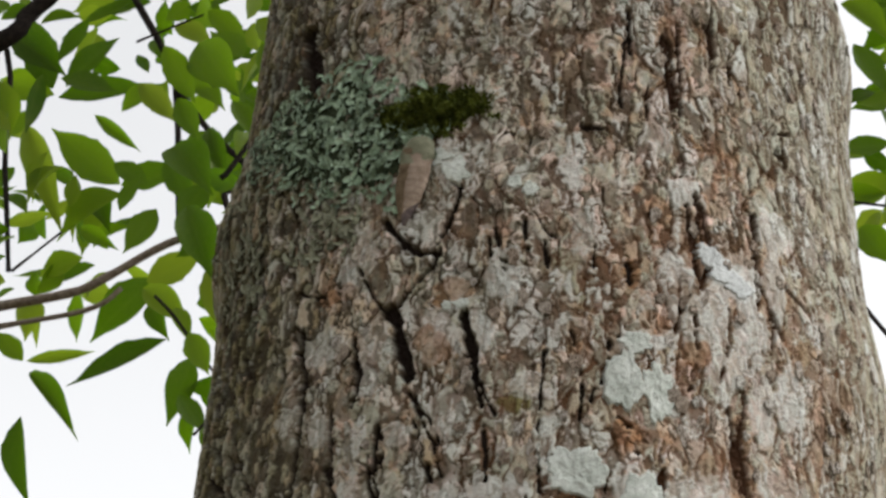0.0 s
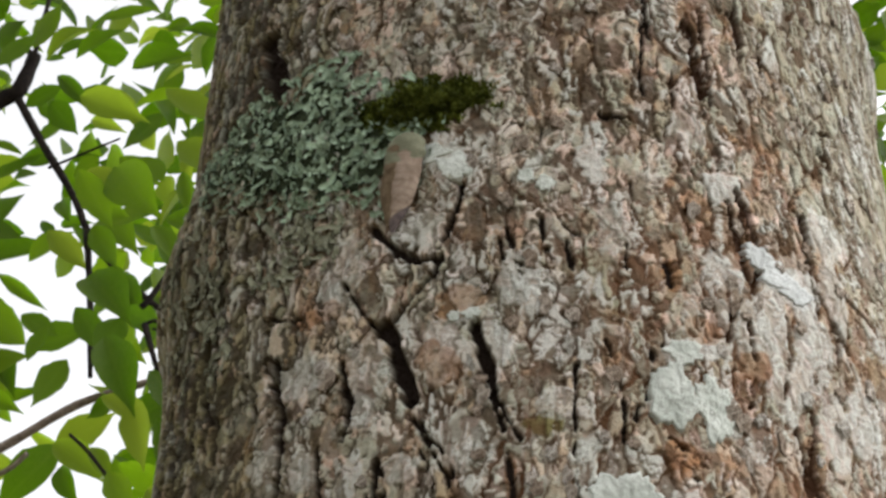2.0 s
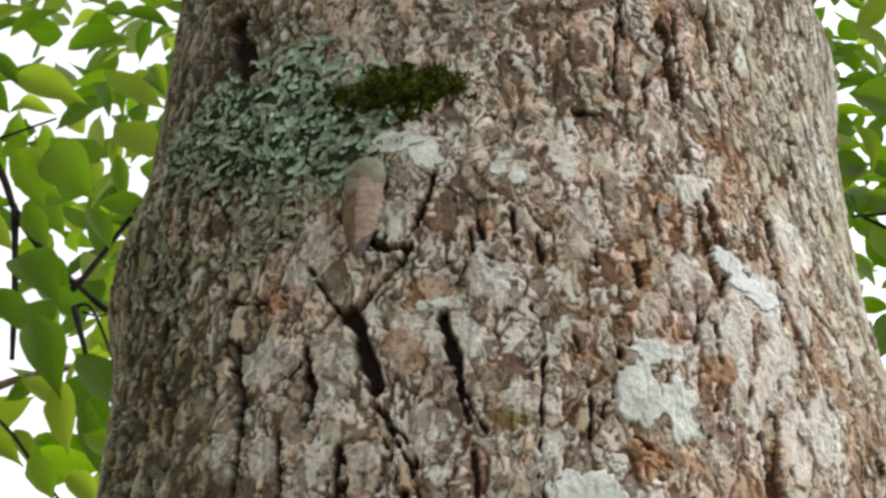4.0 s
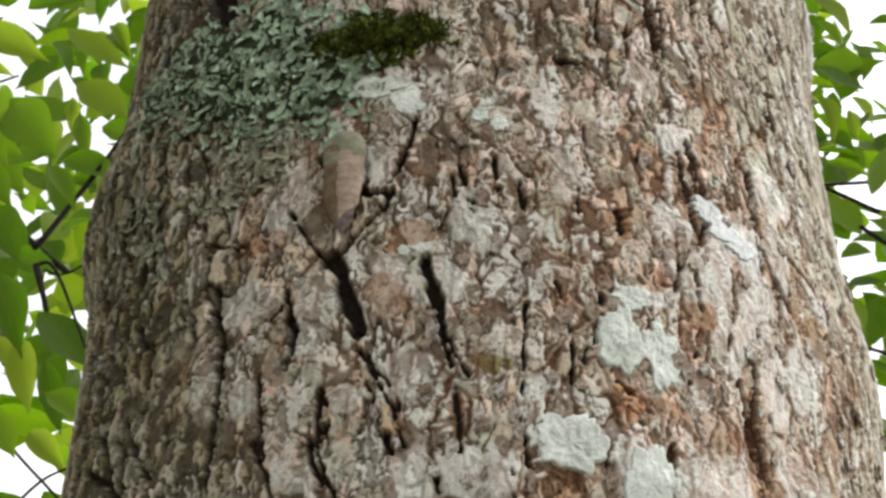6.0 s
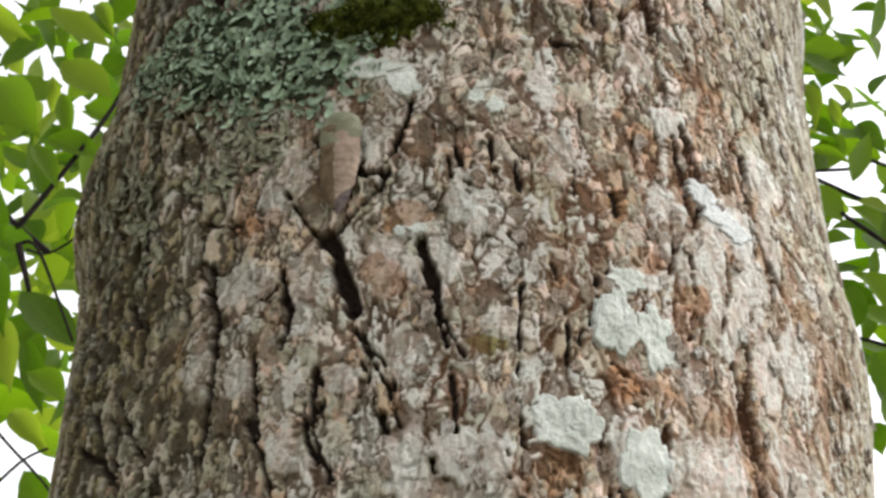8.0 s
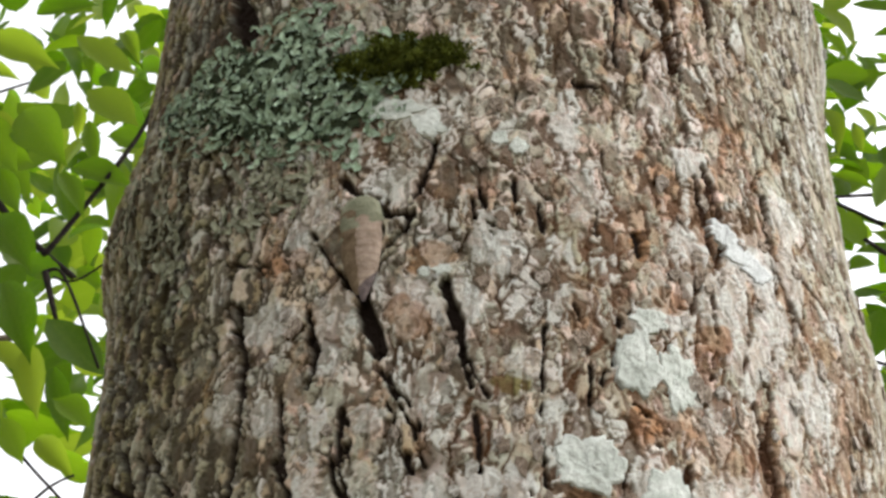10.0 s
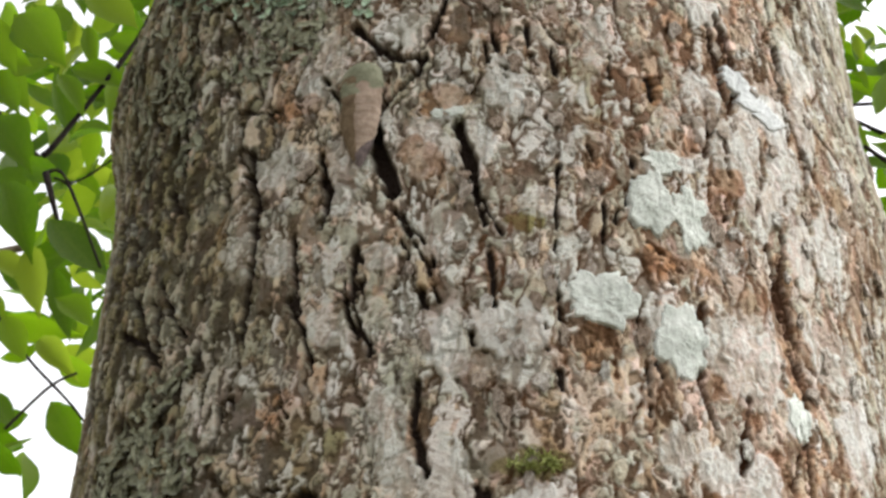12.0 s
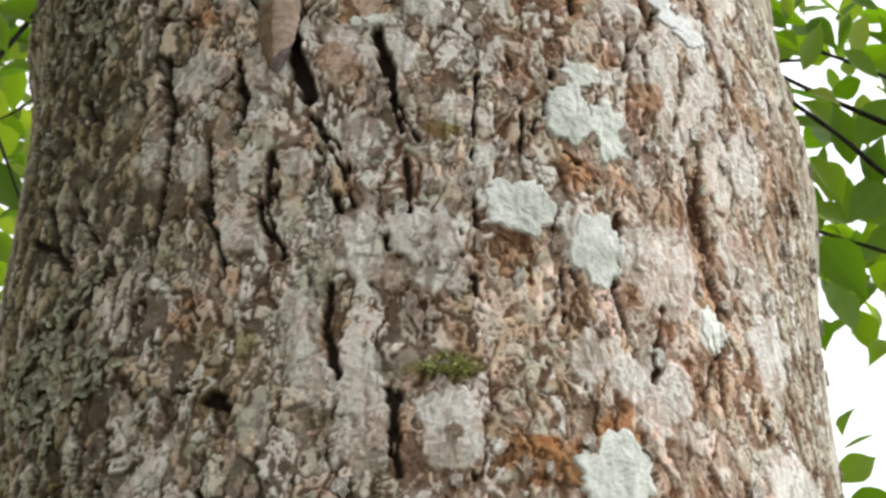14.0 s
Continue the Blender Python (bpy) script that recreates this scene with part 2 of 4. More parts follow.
# fissures: width and depth in millimetres, then degrees and heights along them
FISSURES = []
FISSURES += [
    (3.2, 6, [(-19.0, 2.055), (-18.4, 2.051), (-15.3, 2.038), (-12.5, 2.031), (-10.2, 2.031)]),
    (2.2, 5, [(-9.9, 2.035), (-8.6, 2.045), (-7.4, 2.059), (-6.9, 2.068), (-8.5, 2.073)]),
    (2.6, 6, [(-9.5, 2.032), (-10.2, 2.024), (-12.4, 2.016), (-15.1, 2.003)]),
    (2.0, 5, [(-22.4, 2.027), (-20.1, 2.012), (-18.0, 2.001)]),
    (5.0, 8, [(-17.1, 2.000), (-15.4, 1.992), (-14.2, 1.977), (-13.0, 1.962)]),
    (3.6, 7, [(-5.3, 1.995), (-4.4, 1.982), (-3.6, 1.970), (-3.1, 1.961)]),
    (2.0, 4, [(-3.1, 1.961), (-1.7, 1.949), (-0.3, 1.940)]),
    (2.6, 5, [(-32.5, 2.000), (-31.3, 1.974), (-30.5, 1.949), (-31.0, 1.925), (-31.3, 1.909)]),
    (2.4, 5, [(-22.2, 1.987), (-20.8, 1.967), (-21.5, 1.950)]),
]
FISSURES += [
    (1.5, 2, [(-37.2, 2.044), (-35.0, 2.026), (-31.1, 2.018), (-27.5, 2.016)]),
    (2.9, 5, [(24.5, 2.172), (24.9, 2.149), (25.8, 2.123)]),
    (2.7, 5, [(33.0, 2.189), (32.8, 2.158)]),
    (5.0, 8, [(-28.6, 2.244), (-25.0, 2.2216)]),
    (4.0, 7, [(-25.0, 2.2216), (-21.0, 2.2277)]),
    (2.6, 4, [(27.5, 2.066), (28.5, 2.039), (29.0, 2.026)]),
    (2.0, 5, [(39.8, 2.073), (39.8, 2.030), (41.6, 2.016), (43.6, 2.003)]),
    (11.0, 9, [(-41.3, 2.205), (-39.4, 2.183), (-37.4, 2.163)]),
    (1.5, 4, [(-12.7, 1.953), (-10.6, 1.939), (-8.5, 1.925), (-7.1, 1.906)]),
    (2.2, 5, [(-17.2, 1.935), (-17.2, 1.914), (-15.7, 1.898), (-14.6, 1.887)]),
    (2.2, 5, [(-25.1, 1.918), (-22.8, 1.902), (-21.2, 1.882)]),
    (1.8, 4, [(-16.9, 1.937), (-16.0, 1.916), (-17.4, 1.912)]),
    (2.6, 6, [(-9.3, 1.914), (-8.5, 1.905)]),
]
FISSURES += [
    (2.2, 4, [(-32.0, 1.880), (-31.1, 1.873)]),
    (2.2, 6, [(-22.6, 1.830), (-19.4, 1.825)]),
    (1.8, 5, [(23.0, 1.915), (21.5, 1.883), (23.4, 1.862)]),
    (2.2, 4, [(-9.3, 1.873), (-9.5, 1.854), (-8.1, 1.834)]),
    (2.0, 4, [(-2.0, 1.827), (-2.5, 1.804)]),
    (2.2, 4, [(34.7, 1.948), (36.5, 1.888), (35.7, 1.845)]),
    (2.4, 5, [(47.4, 2.128), (48.1, 2.116)]),
    (2.6, 5, [(-49.7, 2.098), (-49.8, 2.078), (-46.3, 2.039), (-44.9, 2.000), (-43.6, 1.964)]),
    (3.4, 6, [(-61.5, 2.039), (-57.6, 1.995), (-55.2, 1.962), (-48.4, 1.923)]),
    (3.2, 5, [(-47.4, 1.953), (-43.9, 1.933), (-41.1, 1.919)]),
    (2.2, 5, [(-25.2, 1.950), (-24.5, 1.929), (-23.2, 1.908)]),
    (1.6, 4, [(6.0, 1.948), (5.8, 1.920)]),
]
FISSURES += [
    (2.6, 4, [(30.1, 2.065), (31.1, 2.042), (29.6, 2.019)]),
    (2.0, 4, [(43.3, 2.038), (48.8, 2.026)]),
    (2.0, 4, [(33.3, 1.955), (33.9, 1.929), (35.9, 1.896)]),
    (2.2, 5, [(22.4, 1.914), (22.1, 1.885)]),
    (2.0, 4, [(5.9, 2.035), (6.6, 2.019)]),
    (2.0, 4, [(2.9, 2.047), (3.3, 2.029)]),
    (2.6, 5, [(-37.7, 1.913), (-38.0, 1.893)]),
    (2.2, 5, [(-31.1, 1.925), (-30.8, 1.898)]),
    (2.0, 5, [(15.6, 1.883), (15.7, 1.863)]),
    (2.2, 5, [(27.5, 1.861), (26.2, 1.845)]),
    (1.8, 4, [(26.8, 2.183), (27.0, 2.136)]),
    (1.8, 4, [(33.2, 2.206), (33.5, 2.160)]),
    (1.8, 4, [(18.4, 2.184), (18.7, 2.155)]),
    (2.4, 5, [(-53.7, 2.063), (-51.4, 2.017), (-49.6, 1.975)]),
]
FISSURES += [
    (2.2, 5, [(-47.9, 1.952), (-46.5, 1.922)]),
    (2.0, 4, [(5.9, 1.920), (6.1, 1.900)]),
    (1.8, 4, [(15.3, 1.982), (15.3, 1.966), (12.7, 1.948)]),
    (2.0, 5, [(-16.0, 1.992), (-13.3, 1.962)]),
    (1.6, 4, [(10.0, 1.985), (11.5, 1.962)]),
    (1.6, 4, [(28.2, 2.007), (28.4, 1.982), (27.3, 1.962)]),
    (1.8, 4, [(-1.3, 2.042), (0.6, 2.018)]),
    (1.8, 4, [(2.8, 2.044), (4.2, 2.021)]),
]
FISSURES += [
    (3.0, 6, [(-32.7, 1.988), (-31.1, 1.976), (-30.5, 1.967), (-31.1, 1.960)]),
    (1.6, 5, [(-30.7, 1.958), (-30.6, 1.939), (-30.9, 1.930), (-31.2, 1.918), (-31.2, 1.904)]),
    (1.7, 5, [(-22.8, 1.979), (-21.3, 1.970), (-21.2, 1.961), (-21.7, 1.952)]),
    (1.7, 5, [(-24.7, 1.941), (-24.3, 1.926), (-24.4, 1.919), (-23.7, 1.911)]),
    (1.6, 5, [(-18.1, 1.922), (-17.9, 1.911), (-17.0, 1.902), (-16.2, 1.895)]),
    (1.5, 5, [(-16.3, 1.932), (-16.1, 1.921), (-16.9, 1.917)]),
    (1.1, 4, [(-11.6, 1.951), (-10.6, 1.942), (-9.2, 1.938), (-8.0, 1.928), (-7.5, 1.918)]),
    (1.5, 4, [(-11.7, 1.938), (-10.4, 1.926), (-9.2, 1.913), (-8.7, 1.908)]),
    (3.0, 5, [(-48.4, 2.013), (-48.1, 2.002), (-45.3, 1.987)]),
]
FISSURES += [
    (3.4, 6, [(-68.5, 2.043), (-68.1, 2.025), (-62.5, 1.999), (-62.0, 1.983), (-62.3, 1.968)]),
    (2.4, 5, [(-49.8, 1.966), (-50.8, 1.959)]),
    (3.0, 5, [(-57.6, 1.944), (-50.2, 1.928), (-45.3, 1.910)]),
    (2.0, 6, [(-33.2, 1.871), (-33.4, 1.878), (-31.8, 1.881)]),
    (1.6, 5, [(-31.4, 1.845), (-31.8, 1.841)]),
    (1.2, 5, [(-26.6, 1.837), (-23.7, 1.834), (-21.7, 1.832)]),
    (2.4, 6, [(-21.7, 1.832), (-20.3, 1.830)]),
    (1.7, 4, [(-9.4, 1.862), (-9.2, 1.853), (-9.3, 1.847), (-8.2, 1.838)]),
    (1.0, 3, [(-15.1, 1.871), (-14.7, 1.854)]),
    (1.8, 4, [(-25.0, 1.871), (-23.8, 1.864)]),
    (1.8, 4, [(-44.4, 1.889), (-46.4, 1.889)]),
    (1.6, 4, [(-32.6, 1.803), (-35.4, 1.804), (-36.4, 1.799)]),
]
FISSURES += [
    (1.6, 4, [(-54.2, 1.843), (-54.3, 1.832)]),
    (1.6, 4, [(-22.1, 1.795), (-21.0, 1.785)]),
    (1.8, 5, [(16.8, 1.996), (16.8, 1.984)]),
    (1.2, 4, [(27.5, 2.014), (26.2, 2.005), (25.1, 1.991)]),
    (1.3, 4, [(33.9, 2.011), (33.8, 1.997), (33.1, 1.982), (31.9, 1.969)]),
    (2.0, 4, [(35.8, 1.966), (35.7, 1.955), (34.5, 1.940), (35.0, 1.928)]),
    (1.1, 4, [(42.1, 2.009), (41.1, 1.993)]),
    (1.5, 5, [(22.9, 1.917), (22.7, 1.902), (21.9, 1.890)]),
    (1.1, 4, [(15.0, 1.908), (14.7, 1.894)]),
    (1.2, 4, [(6.3, 1.973), (6.1, 1.958), (5.8, 1.938)]),
    (1.0, 4, [(11.3, 1.967), (11.7, 1.952), (11.2, 1.938)]),
    (2.2, 5, [(16.6, 1.941), (18.3, 1.937), (17.0, 1.934)]),
]
FISSURES += [
    (1.7, 5, [(17.5, 1.925), (19.4, 1.924)]),
    (2.2, 3, [(-1.6, 1.933), (-1.3, 1.921), (-1.1, 1.905)]),
    (1.6, 5, [(-3.8, 1.897), (-3.4, 1.888), (-2.1, 1.885)]),
    (1.0, 4, [(4.4, 1.901), (4.6, 1.887)]),
    (1.6, 4, [(51.0, 2.002), (51.6, 1.993)]),
    (2.2, 5, [(-4.6, 1.970), (-2.9, 1.953), (-2.0, 1.944)]),
    (1.4, 4, [(28.2, 1.880), (27.2, 1.863)]),
    (1.5, 5, [(26.8, 1.861), (26.7, 1.849)]),
    (1.5, 4, [(34.9, 1.875), (35.2, 1.865), (33.1, 1.847), (32.7, 1.828)]),
    (2.2, 4, [(16.5, 1.886), (17.3, 1.881)]),
    (2.4, 3, [(-2.8, 1.828), (-2.0, 1.812), (-1.7, 1.795)]),
    (2.0, 3, [(5.7, 1.877), (6.0, 1.869)]),
    (1.8, 5, [(5.5, 1.797), (5.8, 1.794)]),
]
FISSURES += [
    (1.6, 4, [(25.9, 2.139), (26.1, 2.127)]),
    (1.2, 4, [(21.4, 2.138), (21.3, 2.116)]),
    (1.5, 3, [(27.0, 2.110), (26.7, 2.084)]),
    (2.4, 4, [(29.7, 2.069), (28.5, 2.041), (28.3, 2.026), (29.3, 2.024)]),
    (1.5, 5, [(39.2, 2.072), (39.4, 2.051), (38.9, 2.037), (39.0, 2.018)]),
    (1.8, 5, [(45.9, 2.134), (46.9, 2.119)]),
    (1.6, 5, [(3.0, 2.044), (3.2, 2.031)]),
    (1.4, 5, [(4.2, 2.052), (6.1, 2.040), (7.3, 2.038)]),
    (1.5, 5, [(-2.3, 2.037), (-1.8, 2.026)]),
    (1.2, 4, [(14.4, 2.070), (14.1, 2.046)]),
    (1.0, 4, [(13.2, 2.033), (13.0, 2.021)]),
    (2.6, 3, [(18.2, 2.026), (18.4, 2.013)]),
    (1.2, 4, [(2.5, 2.101), (2.7, 2.075)]),
    (1.6, 4, [(11.0, 2.105), (14.3, 2.104)]),
]
FISSURES += [
    (1.7, 5, [(24.8, 2.177), (25.4, 2.168), (25.7, 2.149), (26.6, 2.132), (26.8, 2.122)]),
    (1.8, 5, [(32.0, 2.187), (33.0, 2.178), (32.9, 2.159)]),
    (1.2, 4, [(17.9, 2.164), (17.0, 2.128), (17.4, 2.121)]),
    (1.2, 4, [(25.4, 2.112), (27.0, 2.103), (27.2, 2.086)]),
    (1.2, 4, [(39.4, 2.101), (39.4, 2.083)]),
    (1.2, 4, [(36.7, 2.174), (36.3, 2.152)]),
    (1.2, 4, [(3.2, 2.097), (3.0, 2.076)]),
    (1.6, 4, [(11.0, 2.107), (15.0, 2.105)]),
    (1.3, 4, [(11.1, 2.098), (11.0, 2.081)]),
    (1.2, 4, [(-0.5, 2.100), (2.9, 2.095)]),
    (1.8, 5, [(45.7, 2.133), (49.6, 2.139)]),
    (1.4, 5, [(47.5, 2.134), (45.7, 2.121)]),
    (1.8, 4, [(29.1, 2.075), (29.5, 2.056), (29.7, 2.048)]),
]
FISSURES += [
    (2.4, 5, [(-33.3, 2.194), (-35.4, 2.185)]),
    (2.0, 5, [(-61.8, 2.215), (-55.6, 2.232), (-51.7, 2.240)]),
    (2.0, 5, [(-52.2, 2.176), (-57.2, 2.173)]),
]
# stains: degrees, height, half width and half height in millimetres, strength
PALE = [
    (-11.5, 2.047, 9, 11, 0.42), (18.9, 1.982, 9, 7, 0.8), (-5.8, 1.999, 4, 3, 1.0), (-7.7, 1.999, 3, 3, 0.9), (26.1, 1.838, 12, 16, 0.6), (-15.1, 1.904, 12, 10, 0.3), (30.3, 2.039, 8, 6, 0.95),
    (33.0, 2.031, 10, 8, 0.95), (36.2, 2.024, 9, 7, 0.95), (29.2, 1.990, 11, 22, 0.60), (37.1, 1.998, 9, 26, 0.70), (42.6, 2.035, 6, 31, 0.70), (27.1, 2.073, 9, 9, 0.80),
    (1.2, 2.013, 6, 18, 0.70), (-3.6, 1.975, 7, 18, 0.60), (-9.6, 1.983, 9, 14, 0.60), (-22.9, 2.033, 10, 19, 0.50), (-19.0, 1.969, 9, 14, 0.45), (22.2, 1.983, 5, 4, 0.80),
]
PALE += [
    (-1.7, 1.890, 12, 14, 0.35), (20.7, 1.898, 12, 15, 0.70), (32.4, 1.976, 8, 22, 0.60), (39.2, 1.962, 10, 22, 0.50), (29.0, 2.027, 8, 7, 0.60), (-7.3, 1.936, 11, 10, 0.50),
    (-19.1, 1.986, 9, 9, 0.40), (-32.5, 1.946, 10, 14, 0.45), (20.4, 1.898, 11, 15, 0.80), (29.3, 1.898, 14, 21, 0.60), (28.2, 1.838, 7, 11, 0.70), (45.6, 1.869, 10, 14, 0.70),
    (35.1, 1.877, 7, 9, 0.85), (2.1, 1.883, 12, 14, 0.45), (-6.3, 1.888, 9, 15, 0.65), (3.6, 1.812, 11, 14, 0.70), (-4.8, 1.812, 10, 19, 0.50), (-12.1, 1.855, 8, 11, 0.50),
]
PALE += [
    (46.2, 1.826, 16, 14, 0.70), (-10.6, 1.831, 8, 9, 0.40),
]
RUST = [
    (-6.5, 2.009, 10, 6, 0.8), (52.0, 1.978, 10, 20, 0.6), (27.4, 2.046, 5, 19, 0.80), (10.7, 1.985, 3, 18, 0.60),
    (-25.8, 2.015, 13, 5, 0.70), (-9.5, 1.976, 6, 10, 0.80), (-8.1, 2.002, 7, 4, 0.80), (18.6, 2.031, 4, 15, 0.60), (17.8, 2.117, 14, 6, 0.50), (27.2, 2.164, 5, 21, 0.60),
    (13.3, 1.805, 18, 9, 0.95), (21.2, 1.819, 10, 8, 1.00), (10.0, 1.891, 7, 12, 0.80), (35.0, 1.918, 5, 43, 0.60), (36.0, 1.878, 4, 42, 0.60), (16.7, 1.875, 5, 20, 0.60),
]
RUST += [
    (51.8, 1.958, 15, 23, 0.50), (9.1, 1.856, 5, 39, 0.40), (-23.5, 1.863, 12, 8, 0.60), (23.0, 1.932, 21, 5, 0.60), (18.1, 1.931, 9, 8, 0.70), (-10.8, 1.982, 6, 8, 0.80),
    (11.5, 1.981, 4, 14, 0.50),
]
GREEN = [(2.4, 1.945, 8, 5, 1.0), (3.1, 1.838, 15, 6, 0.9), (9.0, 2.009, 12, 20, 0.4), (-14.9, 1.907, 12, 9, 0.5), (-45.2, 1.928, 70, 60, 0.35), (-22.2, 1.848, 10, 22, 0.5), (-55.6, 2.087, 50, 60, 0.35)]

PALE += [
    (19.6, 1.982, 6, 4, 0.80), (19.4, 1.900, 11, 15, 0.80), (37.4, 1.998, 11, 20, 0.70), (44.5, 1.970, 12, 16, 0.75), (0.8, 1.895, 16, 12, 0.80), (25.7, 1.905, 11, 11, 0.60),
    (41.4, 1.921, 14, 12, 0.60), (31.4, 2.006, 8, 17, 0.70), (-2.3, 1.982, 5, 9, 0.70), (3.7, 1.954, 8, 7, 0.50), (3.1, 1.819, 12, 11, 0.85), (22.0, 1.813, 10, 6, 0.90),
    (23.1, 1.844, 10, 11, 0.75), (18.6, 1.849, 8, 10, 0.75), (46.5, 1.885, 16, 12, 0.90), (29.7, 1.845, 7, 11, 0.75), (25.4, 1.892, 10, 11, 0.60), (43.2, 1.912, 19, 13, 0.60),
    (31.2, 1.827, 8, 7, 0.60),
]
PALE += [
    (48.4, 1.827, 22, 10, 0.70), (-5.4, 1.831, 7, 14, 0.60), (-11.1, 1.837, 8, 10, 0.60), (-12.6, 1.863, 8, 9, 0.55), (25.5, 2.028, 10, 9, 0.75), (11.5, 2.040, 7, 12, 0.45),
    (27.5, 2.075, 9, 8, 0.80), (23.0, 2.104, 10, 10, 0.50), (-0.9, 2.017, 6, 12, 0.60), (34.9, 2.029, 14, 13, 0.70), (43.5, 2.067, 17, 13, 0.60), (-27.6, 1.986, 16, 10, 0.55),
    (-26.8, 1.939, 9, 9, 0.60), (-18.9, 1.901, 13, 9, 0.55), (-13.9, 1.931, 8, 7, 0.60), (-7.3, 1.944, 11, 8, 0.50), (-17.9, 1.976, 10, 12, 0.50),
]
RUST += [
    (12.6, 1.808, 10, 7, 1.00), (22.2, 1.829, 4, 6, 1.00), (17.2, 1.806, 5, 9, 0.80), (18.1, 1.828, 8, 4, 0.60), (9.7, 1.892, 9, 8, 0.80), (28.3, 1.980, 8, 9, 0.90),
    (22.1, 1.994, 9, 6, 0.70), (10.6, 1.982, 5, 10, 0.70), (54.4, 1.986, 19, 11, 0.70), (48.9, 1.997, 13, 10, 0.70), (28.4, 1.925, 11, 11, 0.60), (35.7, 1.908, 10, 11, 0.70),
    (17.5, 1.933, 8, 7, 0.90), (29.0, 2.042, 5, 19, 0.90), (35.1, 2.048, 11, 9, 0.70), (22.9, 2.060, 7, 9, 0.70), (32.7, 2.073, 8, 11, 0.50), (18.5, 2.019, 5, 8, 0.90),
    (23.3, 2.044, 9, 6, 0.60),
]
RUST += [
    (8.2, 2.044, 5, 6, 0.60), (-1.7, 1.812, 3, 9, 0.70), (7.4, 1.815, 7, 4, 0.50), (-1.3, 1.919, 3, 12, 0.80), (-25.0, 1.871, 10, 7, 0.70), (-9.2, 1.852, 4, 13, 0.70),
    (-39.4, 1.964, 16, 6, 0.40), (-12.6, 1.941, 4, 7, 0.60), (-8.9, 1.975, 7, 8, 0.80),
]
GREEN += [
    (-29.7, 1.817, 6, 13, 0.70), (-35.1, 1.931, 21, 16, 0.50), (-18.1, 1.850, 4, 7, 0.80), (-14.0, 1.906, 9, 8, 0.35), (2.4, 1.840, 8, 5, 0.90), (4.7, 1.865, 4, 7, 0.50),
    (-10.9, 1.818, 6, 5, 0.50), (-27.8, 1.900, 19, 12, 0.40), (-42.4, 1.912, 30, 12, 0.35),
]


def blots(u, z, spots, rough):
    """How strongly spots stain each place, with ragged outlines."""
    out = np.zeros_like(u)
    for th, h, w, d, power in spots:
        x, y = (u - radians(th) * RADIUS * 1000) / w, (z - h * 1000) / d
        k = np.flatnonzero((np.abs(x) < 1.9) & (np.abs(y) < 1.9))
        q = np.hypot(x[k], y[k])
        out[k] = np.maximum(out[k], power * step(1.12, 0.92, q + rough[k]))
    return out


def carve(u, v, jag):
    """How deep, in millimetres, and how fully the listed fissures cut each place, and how fully those that stay dark inside do."""
    deep, cut, dark = np.zeros_like(u), np.zeros_like(u), np.zeros_like(u)
    girth = 0.25 + 1.3 * fractal(u / 7, v / 9, 281, 2)
    tear = 2.0 * (fractal(u / 6, v / 6, 287, 2) - 0.5)
    bridge = 0.15 + 0.85 * step(0.36, 0.44, fractal(u / 4.5, v / 7, 283, 2))
    for width, depth, line in FISSURES:
        way = [(radians(a) * RADIUS * 1000, b * 1000) for a, b in line]
        xs, ys, rim = [p[0] for p in way], [p[1] for p in way], 3 * width + 4
        k = np.flatnonzero((u > min(xs) - rim) & (u < max(xs) + rim) & (v > min(ys) - rim) & (v < max(ys) + rim))
        near = np.full(len(k), 99.0)
        for (x0, y0), (x1, y1) in zip(way, way[1:]):
            t = np.clip(((u[k] - x0) * (x1 - x0) + (v[k] - y0) * (y1 - y0)) / ((x1 - x0) ** 2 + (y1 - y0) ** 2 + 0.001), 0, 1)
            near = np.minimum(near, np.hypot(u[k] - x0 - t * (x1 - x0), v[k] - y0 - t * (y1 - y0)))
        c = step(1.15, 0.80, (near + 0.8 * jag[k] + tear[k]) / (width * (0.70 if width > 2.9 else 0.74 if line[0][0] > 20 else 0.58) * girth[k]))
        if width < 2.0:
            c = c * (bridge[k] if line[0][0] < 20 else 0.5 + 0.5 * bridge[k])
        deep[k] = np.maximum(deep[k], depth * c)
        cut[k] = np.maximum(cut[k], c)
        if line[0][0] < 20:
            dark[k] = np.maximum(dark[k], c)
    return deep, cut, dark


